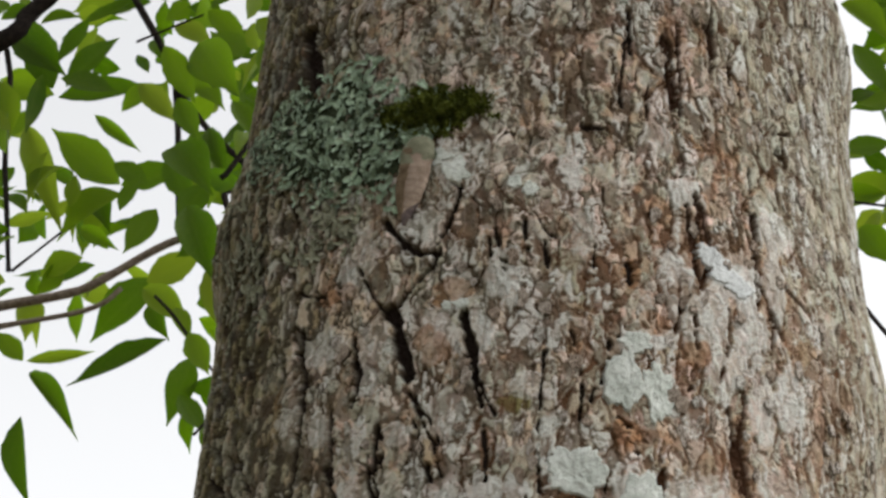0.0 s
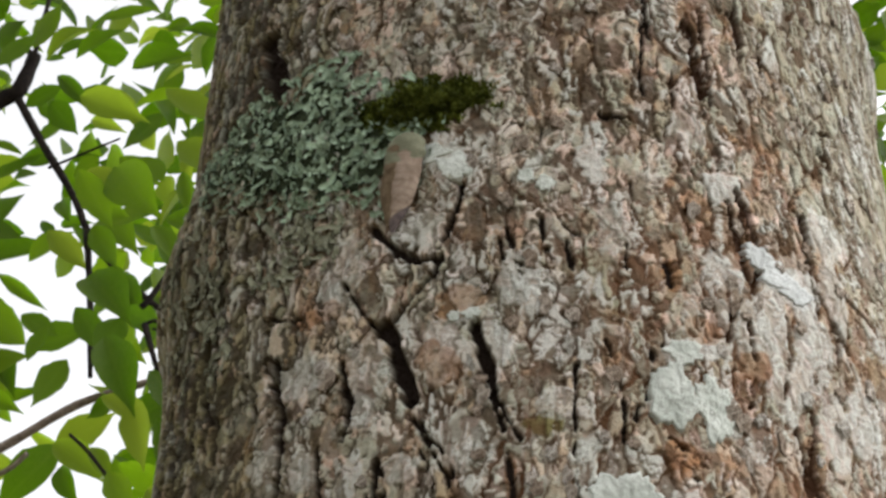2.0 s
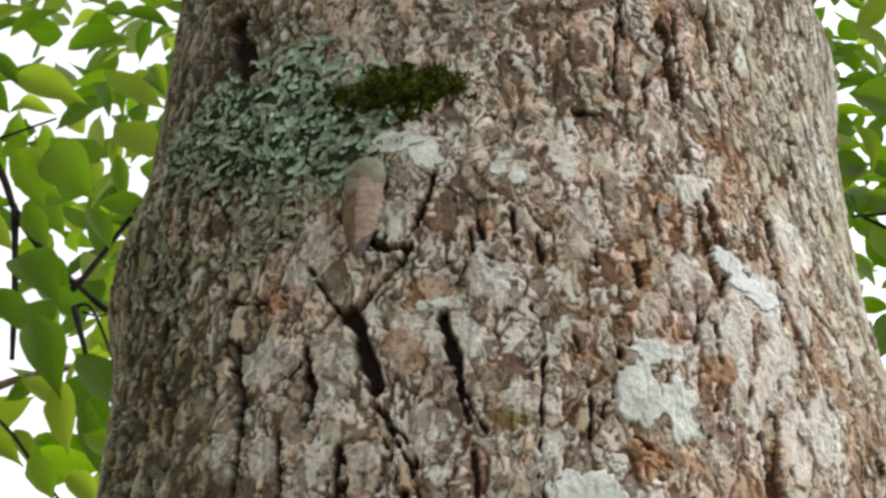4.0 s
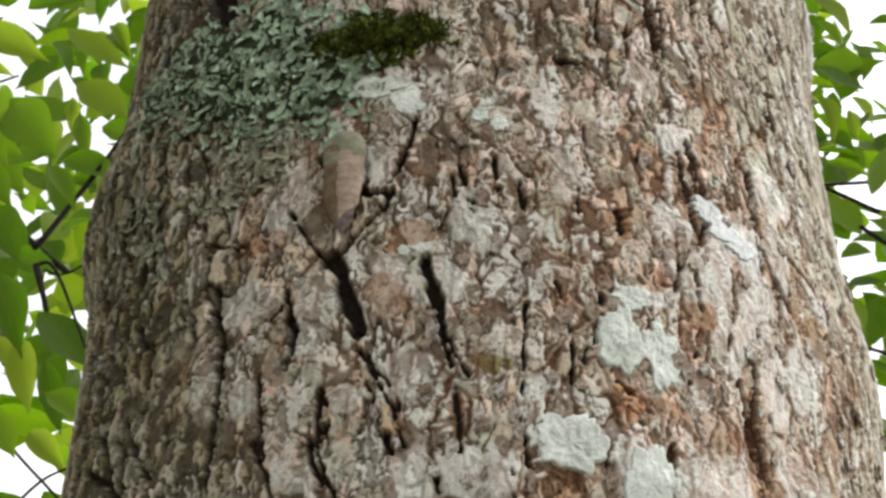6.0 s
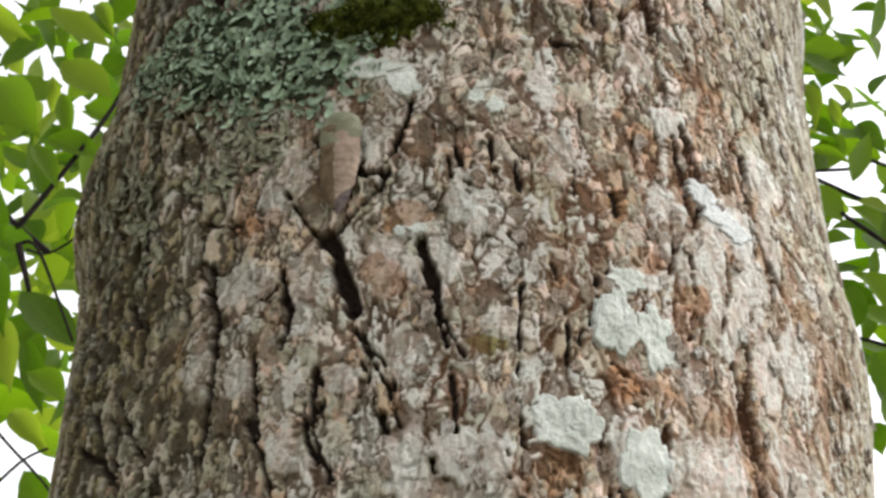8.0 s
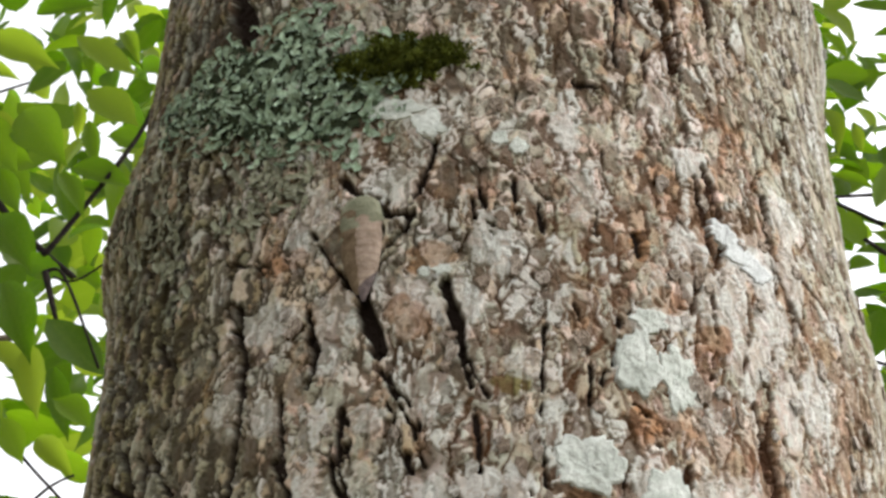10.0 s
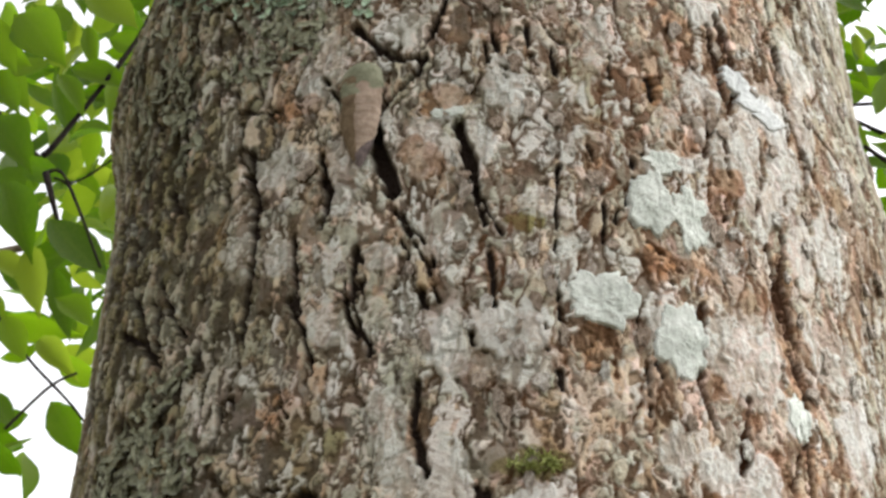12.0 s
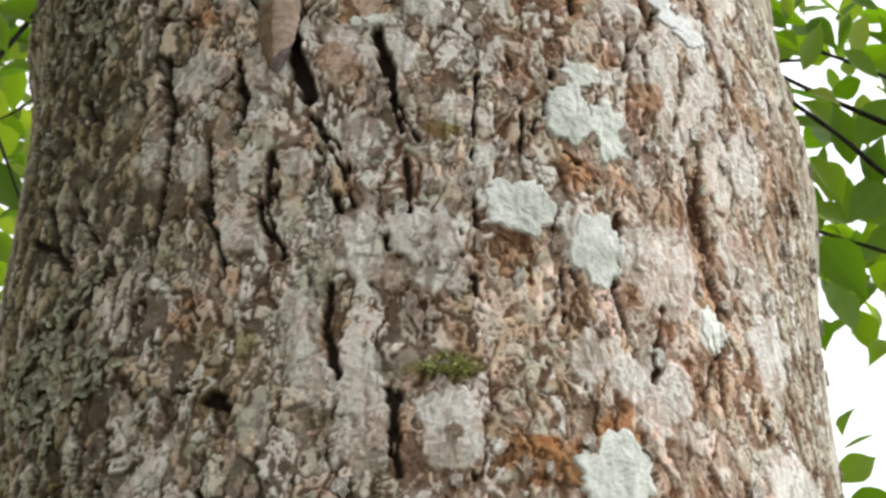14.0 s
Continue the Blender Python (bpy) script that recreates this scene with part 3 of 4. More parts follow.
def bark_relief(th, z):
    """The bark's height over the smooth trunk, in metres, and its masks of stain, crack and painted shade. th in
    degrees.
    """
    u, v = np.radians(th) * RADIUS * 1000, z * 1000
    right, left = step(6, 30, th), step(-20, -48, th)
    # ragged outlines: a fine jag on a slow drift
    jag_u = 3.0 * (fractal(u / 2.7, v / 3.0, 9, 2) - 0.5)
    jag_v = 3.0 * (fractal(u / 2.7, v / 3.0, 21, 2) - 0.5)
    wu = u + 9 * (fractal(u / 20, v / 26, 3, 2) - 0.5) + jag_u
    wv = v + 9 * (fractal(u / 22, v / 22, 5, 2) - 0.5) + jag_v
    # plates, flakes on the plates, and flecks on the flakes, each at a level of its own
    gap_a, ra, rb, au, av = cells(wu / 13, wv / 27, 40)
    level_a = 4.6 * fractal(wu / 8.0, wv / 18, 81, 3)
    level_b = 4.4 * fractal(wu / 4.6, wv / 9.0, 85, 2)
    ia, ib, plate = np.floor(level_a), np.floor(level_b), np.floor(19 * ra)
    rim_a, rim_b = level_a - ia, level_b - ib
    rc, rd = hashed(ia + 7 * plate, ib, 87), hashed(ib, ia + 5 * plate, 88)
    re, rf = hashed(ib + 11 * plate, ia, 89), hashed(ia, ib + 13 * plate, 91)
    busy = step(0.36, 0.56, fractal(u / 26, v / 26, 71, 3) + 0.08 * left - 0.07 * right)
    wide = 0.35 + 1.3 * fractal(u / 13, v / 19, 77, 3)
    upright_a = step(0.5, 1.3, np.abs(au) / (np.abs(av) + 0.05))
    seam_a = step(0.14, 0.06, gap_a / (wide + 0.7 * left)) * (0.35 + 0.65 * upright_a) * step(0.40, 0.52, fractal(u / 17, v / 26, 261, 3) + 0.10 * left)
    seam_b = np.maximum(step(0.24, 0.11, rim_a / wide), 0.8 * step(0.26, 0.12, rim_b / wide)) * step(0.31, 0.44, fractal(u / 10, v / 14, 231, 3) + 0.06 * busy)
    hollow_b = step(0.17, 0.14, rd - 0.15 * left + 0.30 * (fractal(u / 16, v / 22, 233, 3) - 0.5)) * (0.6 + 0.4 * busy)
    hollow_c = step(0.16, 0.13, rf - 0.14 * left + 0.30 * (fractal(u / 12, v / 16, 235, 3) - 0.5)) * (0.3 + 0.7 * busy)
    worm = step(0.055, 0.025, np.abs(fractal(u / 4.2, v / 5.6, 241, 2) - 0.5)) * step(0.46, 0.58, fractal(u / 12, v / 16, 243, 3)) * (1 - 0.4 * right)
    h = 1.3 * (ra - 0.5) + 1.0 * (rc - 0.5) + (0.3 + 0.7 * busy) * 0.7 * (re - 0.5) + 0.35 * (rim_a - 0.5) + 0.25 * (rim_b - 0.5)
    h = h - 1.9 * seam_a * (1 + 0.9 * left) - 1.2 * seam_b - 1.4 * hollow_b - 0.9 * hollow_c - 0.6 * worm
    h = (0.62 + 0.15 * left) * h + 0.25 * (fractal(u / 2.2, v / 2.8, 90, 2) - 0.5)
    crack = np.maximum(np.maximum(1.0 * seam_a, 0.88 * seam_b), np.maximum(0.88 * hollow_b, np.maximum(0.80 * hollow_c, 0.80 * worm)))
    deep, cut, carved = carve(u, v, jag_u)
    h = h - deep * 0.75
    big = fractal(u / 45, v / 60, 120, 3)
    rough = 0.95 * (fractal(u / 5, v / 6, 130, 3) - 0.5)
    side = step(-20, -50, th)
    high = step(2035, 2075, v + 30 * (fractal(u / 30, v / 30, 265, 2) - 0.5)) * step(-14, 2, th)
    # Plates darken towards the left and the top: shade put into their tone.
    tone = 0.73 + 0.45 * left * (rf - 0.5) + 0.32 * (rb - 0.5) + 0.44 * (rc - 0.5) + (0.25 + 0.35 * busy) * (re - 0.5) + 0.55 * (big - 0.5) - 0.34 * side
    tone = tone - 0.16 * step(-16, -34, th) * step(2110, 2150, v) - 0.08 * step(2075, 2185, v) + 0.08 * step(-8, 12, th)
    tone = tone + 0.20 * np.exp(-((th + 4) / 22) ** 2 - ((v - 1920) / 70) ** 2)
    smooth = blots(u, v, PALE, rough)
    flat = np.minimum(1, 1.25 * smooth) * (1 - cut)
    h = h * (1 - 0.62 * flat) + 0.4 * flat
    crack = crack * (1 - 0.72 * flat)
    pale = np.maximum(smooth, 0.62 * step(0.80, 0.84, rb + 0.35 * (big - 0.5)) * (1 - side))
    pale = np.maximum(pale, 0.55 * step(0.87, 0.90, re + 0.15 * (big - 0.5)) * (1 - 0.8 * side))
    marks = blots(u, v, RUST, rough)
    rust = np.maximum(marks, 0.42 * step(0.62, 0.76, fractal(u / 9, v / 20, 160, 4) + 0.10 * seam_a) * (1 - 0.9 * side))
    rust = np.maximum(rust, 0.40 * step(0.88, 0.92, re + 0.2 * (fractal(u / 12, v / 16, 167, 3) - 0.5)) * (1 - side) * (1 - 0.4 * high))
    edge = step(0.34, 0.14, gap_a / wide) * step(0.40, 0.54, fractal(u / 14, v / 20, 169, 3)) * (0.30 + 0.40 * right) * (1 - side) * (1 - flat)
    rust = np.maximum(rust, edge)
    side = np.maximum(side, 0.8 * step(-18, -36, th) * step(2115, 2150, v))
    # Green blots, plus an olive cover thickened leftwards to paint in the shade there.
    algae_shade = np.maximum(blots(u, v, GREEN, rough), (0.18 + 0.60 * side) * step(0.45, 0.57, fractal(u / 9, v / 11, 170, 4)))
    bloom = 0.55 * step(0.51, 0.57, fractal(u / 7, v / 9, 190, 3)) * step(0.22, 0.45, tone) * (1 - 0.6 * step(10, 45, th) * (1 - high))
    bloom = np.maximum(bloom, 0.68 * step(36, 54, th + 12 * step(2080, 2140, v) + 30 * (fractal(u / 9, v / 12, 195, 3) - 0.5)))
    bloom = np.maximum(bloom, 0.55 * left * step(0.48, 0.55, fractal(u / 6, v / 8, 197, 3)))
    bloom = bloom * (1 - 0.8 * marks)
    # flakes of other colours: rosy inner bark, tan, and a grey-green film
    drift = fractal(u / 26, v / 34, 311, 3) - 0.5
    rosy = step(0.56, 0.62, hashed(np.floor(97 * rc), np.floor(89 * rd), 5) + 0.9 * drift + 0.22 * right - 0.20 * left) * (0.50 + 0.40 * right)
    tan = step(0.55, 0.62, hashed(np.floor(83 * rd), np.floor(71 * rc), 6) - 0.9 * drift - 0.10 * right + 0.18 * step(0, -30, th)) * (0.45 - 0.10 * left)
    film = step(0.60, 0.65, hashed(np.floor(61 * ra), np.floor(53 * rc), 7) + 0.8 * (fractal(u / 20, v / 24, 313, 3) - 0.5)) * 0.58
    warm = (1 - carved) * (1 - 0.5 * marks) * (1 - 0.55 * high) * step(-25, 25, th + 60 * (fractal(u / 20, v / 30, 180, 3) - 0.5))
    return h * 0.001, {"plate": np.clip(tone, 0, 1), "crack": np.clip(crack, 0, 1), "pale": pale * (1 - crack) * (1 - cut) * (1 - 0.8 * marks), "rust": rust, "algae_shade": algae_shade, "warm": warm, "cut": cut, "left": left, "bloom": bloom, "rosy": rosy, "tan": tan, "film": film}


def build_trunk(parent):
    th = np.concatenate([np.linspace(-180, -86, 30)[:-1], np.linspace(-86, 88, 950), np.linspace(88, 180, 30)[1:-1]])
    z = np.concatenate([np.linspace(0, 1.755, 50)[:-1], np.linspace(1.755, 2.25, 770), np.linspace(2.25, 2.44, 160)[1:], np.linspace(2.44, 7.6, 60)[1:]])
    a, b = np.meshgrid(th, z)
    h, masks = bark_relief(a.ravel(), b.ravel())
    a, b = a.ravel(), b.ravel()
    r = (trunk_radius(a, b) + h) * np.where(b > 2.6, 1 - 0.06 * (b - 2.6), 1)
    co = np.stack([r * np.sin(np.radians(a)), -r * np.cos(np.radians(a)), b], -1)
    n, k = len(th), len(z)
    i = np.arange(n)[None, :] + n * np.arange(k - 1)[:, None]
    j = np.roll(np.arange(n), -1)[None, :] + n * np.arange(k - 1)[:, None]
    faces = np.stack([i, j, j + n, i + n], -1).reshape(-1, 4)
    me = bpy.data.meshes.new("trunk")
    me.vertices.add(len(co))
    me.vertices.foreach_set("co", co.ravel())
    me.loops.add(faces.size)
    me.loops.foreach_set("vertex_index", faces.ravel().astype(np.int32))
    me.polygons.add(len(faces))
    me.polygons.foreach_set("loop_start", np.arange(0, faces.size, 4, dtype=np.int32))
    me.polygons.foreach_set("use_smooth", np.ones(len(faces), bool))
    for name, values in masks.items():
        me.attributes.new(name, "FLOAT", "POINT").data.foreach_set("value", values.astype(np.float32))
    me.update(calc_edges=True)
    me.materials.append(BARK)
    ob = new("trunk", me)
    ob.parent = parent
    return ob


ground_mesh = bmesh.new()
bmesh.ops.create_grid(ground_mesh, x_segments=60, y_segments=60, size=1.0)
for v in ground_mesh.verts:
    q = Vector((v.co.x, v.co.y))
    far = 1.0 + 1200 * max(abs(q.x), abs(q.y)) ** 5
    v.co.x, v.co.y = q.x * far * 3, q.y * far * 3
    v.co.z = 0.05 * noise.noise((v.co.x * 0.8, v.co.y * 0.8, 0)) - 0.02
tagged(part("ground", ground_mesh, GROUND), "brown leaf litter and soil under the trees", "ground", kind="structure")

tree = tagged(empty("tree"), "old tree with cracked grey-brown bark and a thick trunk", "tree")
trunk = build_trunk(tree)


# ---- the trees behind: thin dark twigs with green leaves ----
LEFT_LEAVES, RIGHT_LEAVES = [], []
LEFT_LEAVES += [
    (-1.121, 1.82, 3.513, 53, 0.134, 0.050),
    (-1.164, 1.87, 3.534, 114, 0.169, 0.079),
    (-1.191, 1.92, 3.561, 161, 0.116, 0.069),
    (-1.193, 1.97, 3.580, 10, 0.168, 0.064),
    (-1.202, 1.85, 3.449, -66, 0.230, 0.061),
    (-0.972, 1.82, 3.277, 140, 0.186, 0.080),
    (-0.990, 1.87, 3.300, -138, 0.136, 0.071),
    (-1.010, 1.92, 3.337, 19, 0.110, 0.067),
    (-0.938, 1.97, 3.161, -128, 0.151, 0.077),
    (-0.903, 1.85, 3.086, 30, 0.103, 0.063),
    (-0.884, 1.82, 3.035, -63, 0.078, 0.041),
    (-0.858, 1.87, 2.974, -150, 0.171, 0.057),
    (-0.822, 1.92, 2.968, -103, 0.122, 0.058),
    (-1.158, 1.97, 2.982, 8, 0.116, 0.027),
    (-1.106, 1.85, 2.915, -51, 0.160, 0.039),
    (-1.105, 1.82, 2.912, 135, 0.073, 0.041),
]
LEFT_LEAVES += [
    (-1.119, 1.87, 2.828, -76, 0.156, 0.056),
    (-1.145, 1.92, 3.728, 33, 0.113, 0.041),
    (-1.359, 1.97, 3.794, 9, 0.075, 0.048),
    (-1.059, 1.85, 3.458, -40, 0.119, 0.028),
    (-1.254, 1.82, 3.640, -38, 0.139, 0.068),
    (-1.197, 1.87, 3.481, -140, 0.080, 0.056),
    (-1.085, 1.92, 3.338, -57, 0.108, 0.056),
]
LEFT_LEAVES += [
    (-1.042, 1.52, 3.817, -107, 0.181, 0.090),
    (-1.029, 1.40, 3.736, -117, 0.086, 0.061),
    (-0.873, 1.37, 3.580, 70, 0.107, 0.044),
    (-0.871, 1.42, 3.610, 41, 0.110, 0.049),
    (-0.796, 1.47, 3.726, 6, 0.145, 0.051),
    (-0.857, 1.52, 3.693, 31, 0.092, 0.041),
    (-0.730, 1.40, 3.504, -59, 0.220, 0.043),
    (-0.703, 1.37, 3.531, 6, 0.102, 0.055),
    (-0.890, 1.42, 3.497, 29, 0.069, 0.037),
    (-0.791, 1.47, 3.396, -30, 0.079, 0.046),
    (-0.746, 1.52, 3.455, -42, 0.134, 0.065),
    (-0.731, 1.40, 3.249, -47, 0.094, 0.060),
    (-0.934, 1.37, 3.217, -10, 0.088, 0.050),
    (-1.015, 1.42, 3.372, 7, 0.068, 0.040),
    (-0.946, 1.47, 3.405, -114, 0.089, 0.046),
]
LEFT_LEAVES += [
    (-0.585, 1.37, 3.481, -93, 0.129, 0.046),
    (-0.848, 1.42, 3.506, -54, 0.079, 0.047),
    (-0.799, 1.30, 3.462, -49, 0.115, 0.036),
    (-0.882, 1.27, 3.455, 56, 0.082, 0.045),
    (-0.881, 1.32, 3.609, -101, 0.087, 0.047),
]
LEFT_LEAVES += [
    (-0.816, 1.42, 3.237, -47, 0.137, 0.062),
    (-0.863, 1.47, 3.219, 32, 0.080, 0.045),
    (-0.726, 1.35, 3.039, -54, 0.158, 0.063),
    (-0.657, 1.32, 3.087, -67, 0.151, 0.050),
    (-0.737, 1.37, 2.963, -117, 0.085, 0.046),
    (-0.695, 1.42, 2.934, -39, 0.109, 0.050),
    (-0.855, 1.47, 3.111, -36, 0.074, 0.040),
    (-0.736, 1.35, 2.819, -37, 0.091, 0.048),
    (-0.778, 1.32, 2.933, 67, 0.062, 0.032),
]
LEFT_LEAVES += [
    (-0.598, 0.87, 3.048, -28, 0.112, 0.053),
    (-0.499, 0.92, 3.084, -37, 0.128, 0.058),
    (-0.456, 0.97, 3.148, -65, 0.066, 0.024),
    (-0.456, 0.85, 2.943, -41, 0.081, 0.051),
    (-0.524, 0.82, 2.892, -52, 0.098, 0.066),
    (-0.474, 0.87, 2.899, 137, 0.063, 0.047),
    (-0.570, 0.92, 2.906, -24, 0.041, 0.034),
    (-0.480, 0.97, 2.991, -76, 0.074, 0.025),
    (-0.462, 0.85, 2.833, -22, 0.074, 0.039),
    (-0.562, 0.82, 2.883, -61, 0.084, 0.039),
    (-0.556, 0.87, 2.774, -52, 0.098, 0.062),
    (-0.518, 0.92, 2.737, -116, 0.057, 0.043),
    (-0.432, 0.97, 2.933, -91, 0.091, 0.035),
    (-0.459, 0.85, 2.616, -42, 0.089, 0.053),
    (-0.508, 0.82, 2.655, -66, 0.098, 0.053),
    (-0.479, 0.87, 2.599, -74, 0.106, 0.044),
]
LEFT_LEAVES += [
    (-0.445, 0.92, 2.630, -150, 0.068, 0.035),
    (-0.476, 0.97, 2.630, -72, 0.126, 0.042),
    (-0.397, 0.85, 2.491, 140, 0.053, 0.036),
    (-0.482, 0.82, 2.480, -61, 0.056, 0.032),
    (-0.520, 0.87, 2.541, -64, 0.050, 0.024),
    (-0.516, 0.92, 2.444, -51, 0.053, 0.030),
    (-0.484, 0.97, 2.541, -47, 0.071, 0.032),
    (-0.546, 0.85, 2.824, -61, 0.073, 0.033),
    (-0.466, 0.82, 2.802, -59, 0.064, 0.029),
]
RIGHT_LEAVES += [
    (0.549, 1.27, 3.424, -50, 0.056, 0.026),
    (0.551, 1.32, 3.365, -28, 0.076, 0.039),
    (0.559, 1.37, 3.361, -80, 0.118, 0.044),
    (0.586, 1.42, 3.322, -47, 0.048, 0.027),
    (0.540, 1.30, 3.174, -23, 0.067, 0.022),
    (0.536, 1.27, 3.083, -63, 0.068, 0.048),
    (0.550, 1.32, 3.019, 15, 0.047, 0.031),
    (0.564, 1.37, 2.984, -78, 0.063, 0.033),
]
RIGHT_LEAVES += [
    (0.600, 1.32, 3.232, 97, 0.049, 0.021),
    (0.571, 1.20, 3.036, 69, 0.098, 0.033),
    (0.618, 1.17, 3.060, 70, 0.059, 0.019),
    (0.638, 1.22, 3.094, -40, 0.062, 0.040),
    (0.597, 1.27, 3.059, -25, 0.047, 0.034),
    (0.732, 1.32, 3.080, -127, 0.110, 0.067),
    (0.572, 1.20, 2.894, -63, 0.072, 0.046),
    (0.661, 1.17, 2.832, -138, 0.076, 0.060),
    (0.573, 1.22, 2.780, -59, 0.142, 0.090),
    (0.595, 1.27, 2.740, -79, 0.080, 0.053),
    (0.682, 1.32, 2.683, -130, 0.049, 0.031),
    (0.563, 1.20, 2.460, 31, 0.051, 0.007),
    (0.543, 1.17, 2.407, 32, 0.059, 0.041),
    (0.568, 1.22, 2.400, 9, 0.054, 0.035),
]
RIGHT_LEAVES += [
    (0.344, 1.42, 3.362, -44, 0.100, 0.055),
    (0.362, 1.47, 3.307, -62, 0.105, 0.057),
    (0.353, 1.52, 3.230, 26, 0.047, 0.037),
    (0.327, 1.40, 3.065, 10, 0.074, 0.036),
    (0.341, 1.37, 2.914, -55, 0.072, 0.050),
    (0.375, 1.42, 2.671, -115, 0.053, 0.037),
]
LEFT_TWIGS, RIGHT_TWIGS = [], []
LEFT_TWIGS.append((0.0049, 1.40, [(-0.895, 3.496), (-0.840, 3.397), (-0.776, 3.289), (-0.742, 3.214), (-0.685, 3.135), (-0.631, 3.080), (-0.575, 3.031)]))
LEFT_TWIGS.append((0.0042, 1.40, [(-0.746, 3.220), (-0.724, 3.077), (-0.709, 2.951)]))
LEFT_TWIGS.append((0.0051, 1.80, [(-1.280, 3.627), (-1.202, 3.308), (-1.156, 3.087)]))
LEFT_TWIGS.append((0.0072, 1.80, [(-1.222, 3.001), (-1.034, 3.039), (-0.964, 3.073), (-0.855, 3.142), (-0.732, 3.181)]))
LEFT_TWIGS.append((0.0046, 1.80, [(-1.214, 2.960), (-0.996, 3.004), (-0.934, 3.049)]))
LEFT_TWIGS.append((0.0021, 1.80, [(-1.150, 3.087), (-1.066, 3.169)]))
LEFT_TWIGS.append((0.0131, 1.40, [(-1.085, 3.309), (-1.028, 3.372), (-0.979, 3.432), (-0.929, 3.496), (-0.900, 3.515), (-0.888, 3.556), (-0.881, 3.594)]))
LEFT_TWIGS.append((0.0025, 0.85, [(-0.478, 2.706), (-0.462, 2.729), (-0.390, 2.872), (-0.369, 2.953)]))
LEFT_TWIGS.append((0.0016, 0.85, [(-0.471, 2.683), (-0.448, 2.676), (-0.396, 2.560)]))
LEFT_TWIGS.append((0.0015, 0.85, [(-0.540, 2.544), (-0.512, 2.516), (-0.460, 2.449), (-0.405, 2.392), (-0.371, 2.348)]))
LEFT_TWIGS.append((0.0012, 0.85, [(-0.471, 2.365), (-0.432, 2.414), (-0.405, 2.431)]))
LEFT_TWIGS.append((0.0013, 0.85, [(-0.614, 2.915), (-0.576, 2.933), (-0.529, 2.955)]))
LEFT_TWIGS.append((0.0009, 0.85, [(-0.461, 2.676), (-0.435, 2.672), (-0.398, 2.703)]))
LEFT_TWIGS.append((0.0028, 0.85, [(-0.471, 2.683), (-0.450, 2.620)]))
LEFT_TWIGS.append((0.0039, 1.40, [(-0.881, 3.594), (-0.952, 3.648), (-1.047, 3.744), (-1.102, 3.796)]))
LEFT_TWIGS.append((0.0034, 1.40, [(-0.882, 3.587), (-0.880, 3.645), (-0.873, 3.724), (-0.877, 3.806)]))
RIGHT_TWIGS.append((0.0025, 1.30, [(0.659, 3.141), (0.599, 3.135), (0.518, 3.128)]))
RIGHT_TWIGS.append((0.0032, 1.30, [(0.648, 3.060), (0.594, 3.090), (0.534, 3.126)]))
RIGHT_TWIGS.append((0.0034, 1.20, [(0.726, 2.826), (0.668, 2.870), (0.615, 2.928), (0.550, 2.987)]))
RIGHT_TWIGS.append((0.0028, 1.40, [(0.425, 2.689), (0.373, 2.752), (0.330, 2.826), (0.326, 2.892), (0.318, 2.970)]))
RIGHT_TWIGS.append((0.0021, 1.40, [(0.445, 2.958), (0.386, 2.964), (0.322, 2.975)]))


def tube(bm, points, r0, r1, sides=7):
    """A tapering, slightly knotty tube through points."""
    points = [Vector(p) for p in points]
    fine = []
    for n in range(len(points) - 1):
        p0, p1, p2, p3 = points[max(n - 1, 0)], points[n], points[n + 1], points[min(n + 2, len(points) - 1)]
        steps = 5
        for s in range(steps + (n == len(points) - 2)):
            t = s / steps
            fine.append(0.5 * ((2 * p1) + (p2 - p0) * t + (2 * p0 - 5 * p1 + 4 * p2 - p3) * t * t + (3 * p1 - p0 - 3 * p2 + p3) * t ** 3))
    rings = []
    for n, p in enumerate(fine):
        d = (fine[min(n + 1, len(fine) - 1)] - fine[max(n - 1, 0)]).normalized()
        side = d.cross(Vector((0.31, 0.9, 0.3))).normalized()
        other = d.cross(side)
        r = r0 + (r1 - r0) * n / (len(fine) - 1)
        r *= 1 + 0.18 * noise.noise(p * 40)
        rings.append([bm.verts.new(p + r * (math.cos(k * 2 * math.pi / sides) * side + math.sin(k * 2 * math.pi / sides) * other)) for k in range(sides)])
    for a, b in zip(rings, rings[1:]):
        for k in range(sides):
            bm.faces.new((a[k], a[(k + 1) % sides], b[(k + 1) % sides], b[k]))
    bm.faces.new(rings[0][::-1])
    bm.faces.new(rings[-1])


def leaf_mesh(name, teeth, fold, curl, seed):
    """A pointed leaf of length 1 and width 1 along +x, folded at the midrib, with an uneven edge."""
    rnd = random.Random(seed)
    bm = bmesh.new()
    rows = 12
    mid, left, right = [], [], []
    for n in range(rows + 1):
        t = n / rows
        w = 0.5 * math.sin(math.pi * t ** 0.82) ** (0.9 + 0.5 * t) if 0 < n < rows else 0.012
        z = curl * (t - 0.5) ** 2
        mid.append(bm.verts.new((t, 0.02 * math.sin(3 * t + seed), z)))
        wa, wb = (w * (1 + teeth * (rnd.random() - 0.5)) for _ in "ab")
        left.append(bm.verts.new((t + 0.03 * (rnd.random() - 0.5), wa, z + fold * wa)))
        right.append(bm.verts.new((t + 0.03 * (rnd.random() - 0.5), -wb, z + fold * wb)))
    for n in range(rows):
        bm.faces.new((mid[n], mid[n + 1], left[n + 1], left[n]))
        bm.faces.new((right[n], right[n + 1], mid[n + 1], mid[n]))
    me = bpy.data.meshes.new(name)
    ribs = [0.0] * len(bm.verts)
    bm.verts.index_update()
    for v in mid:
        ribs[v.index] = 1.0
    bm.to_mesh(me)
    bm.free()
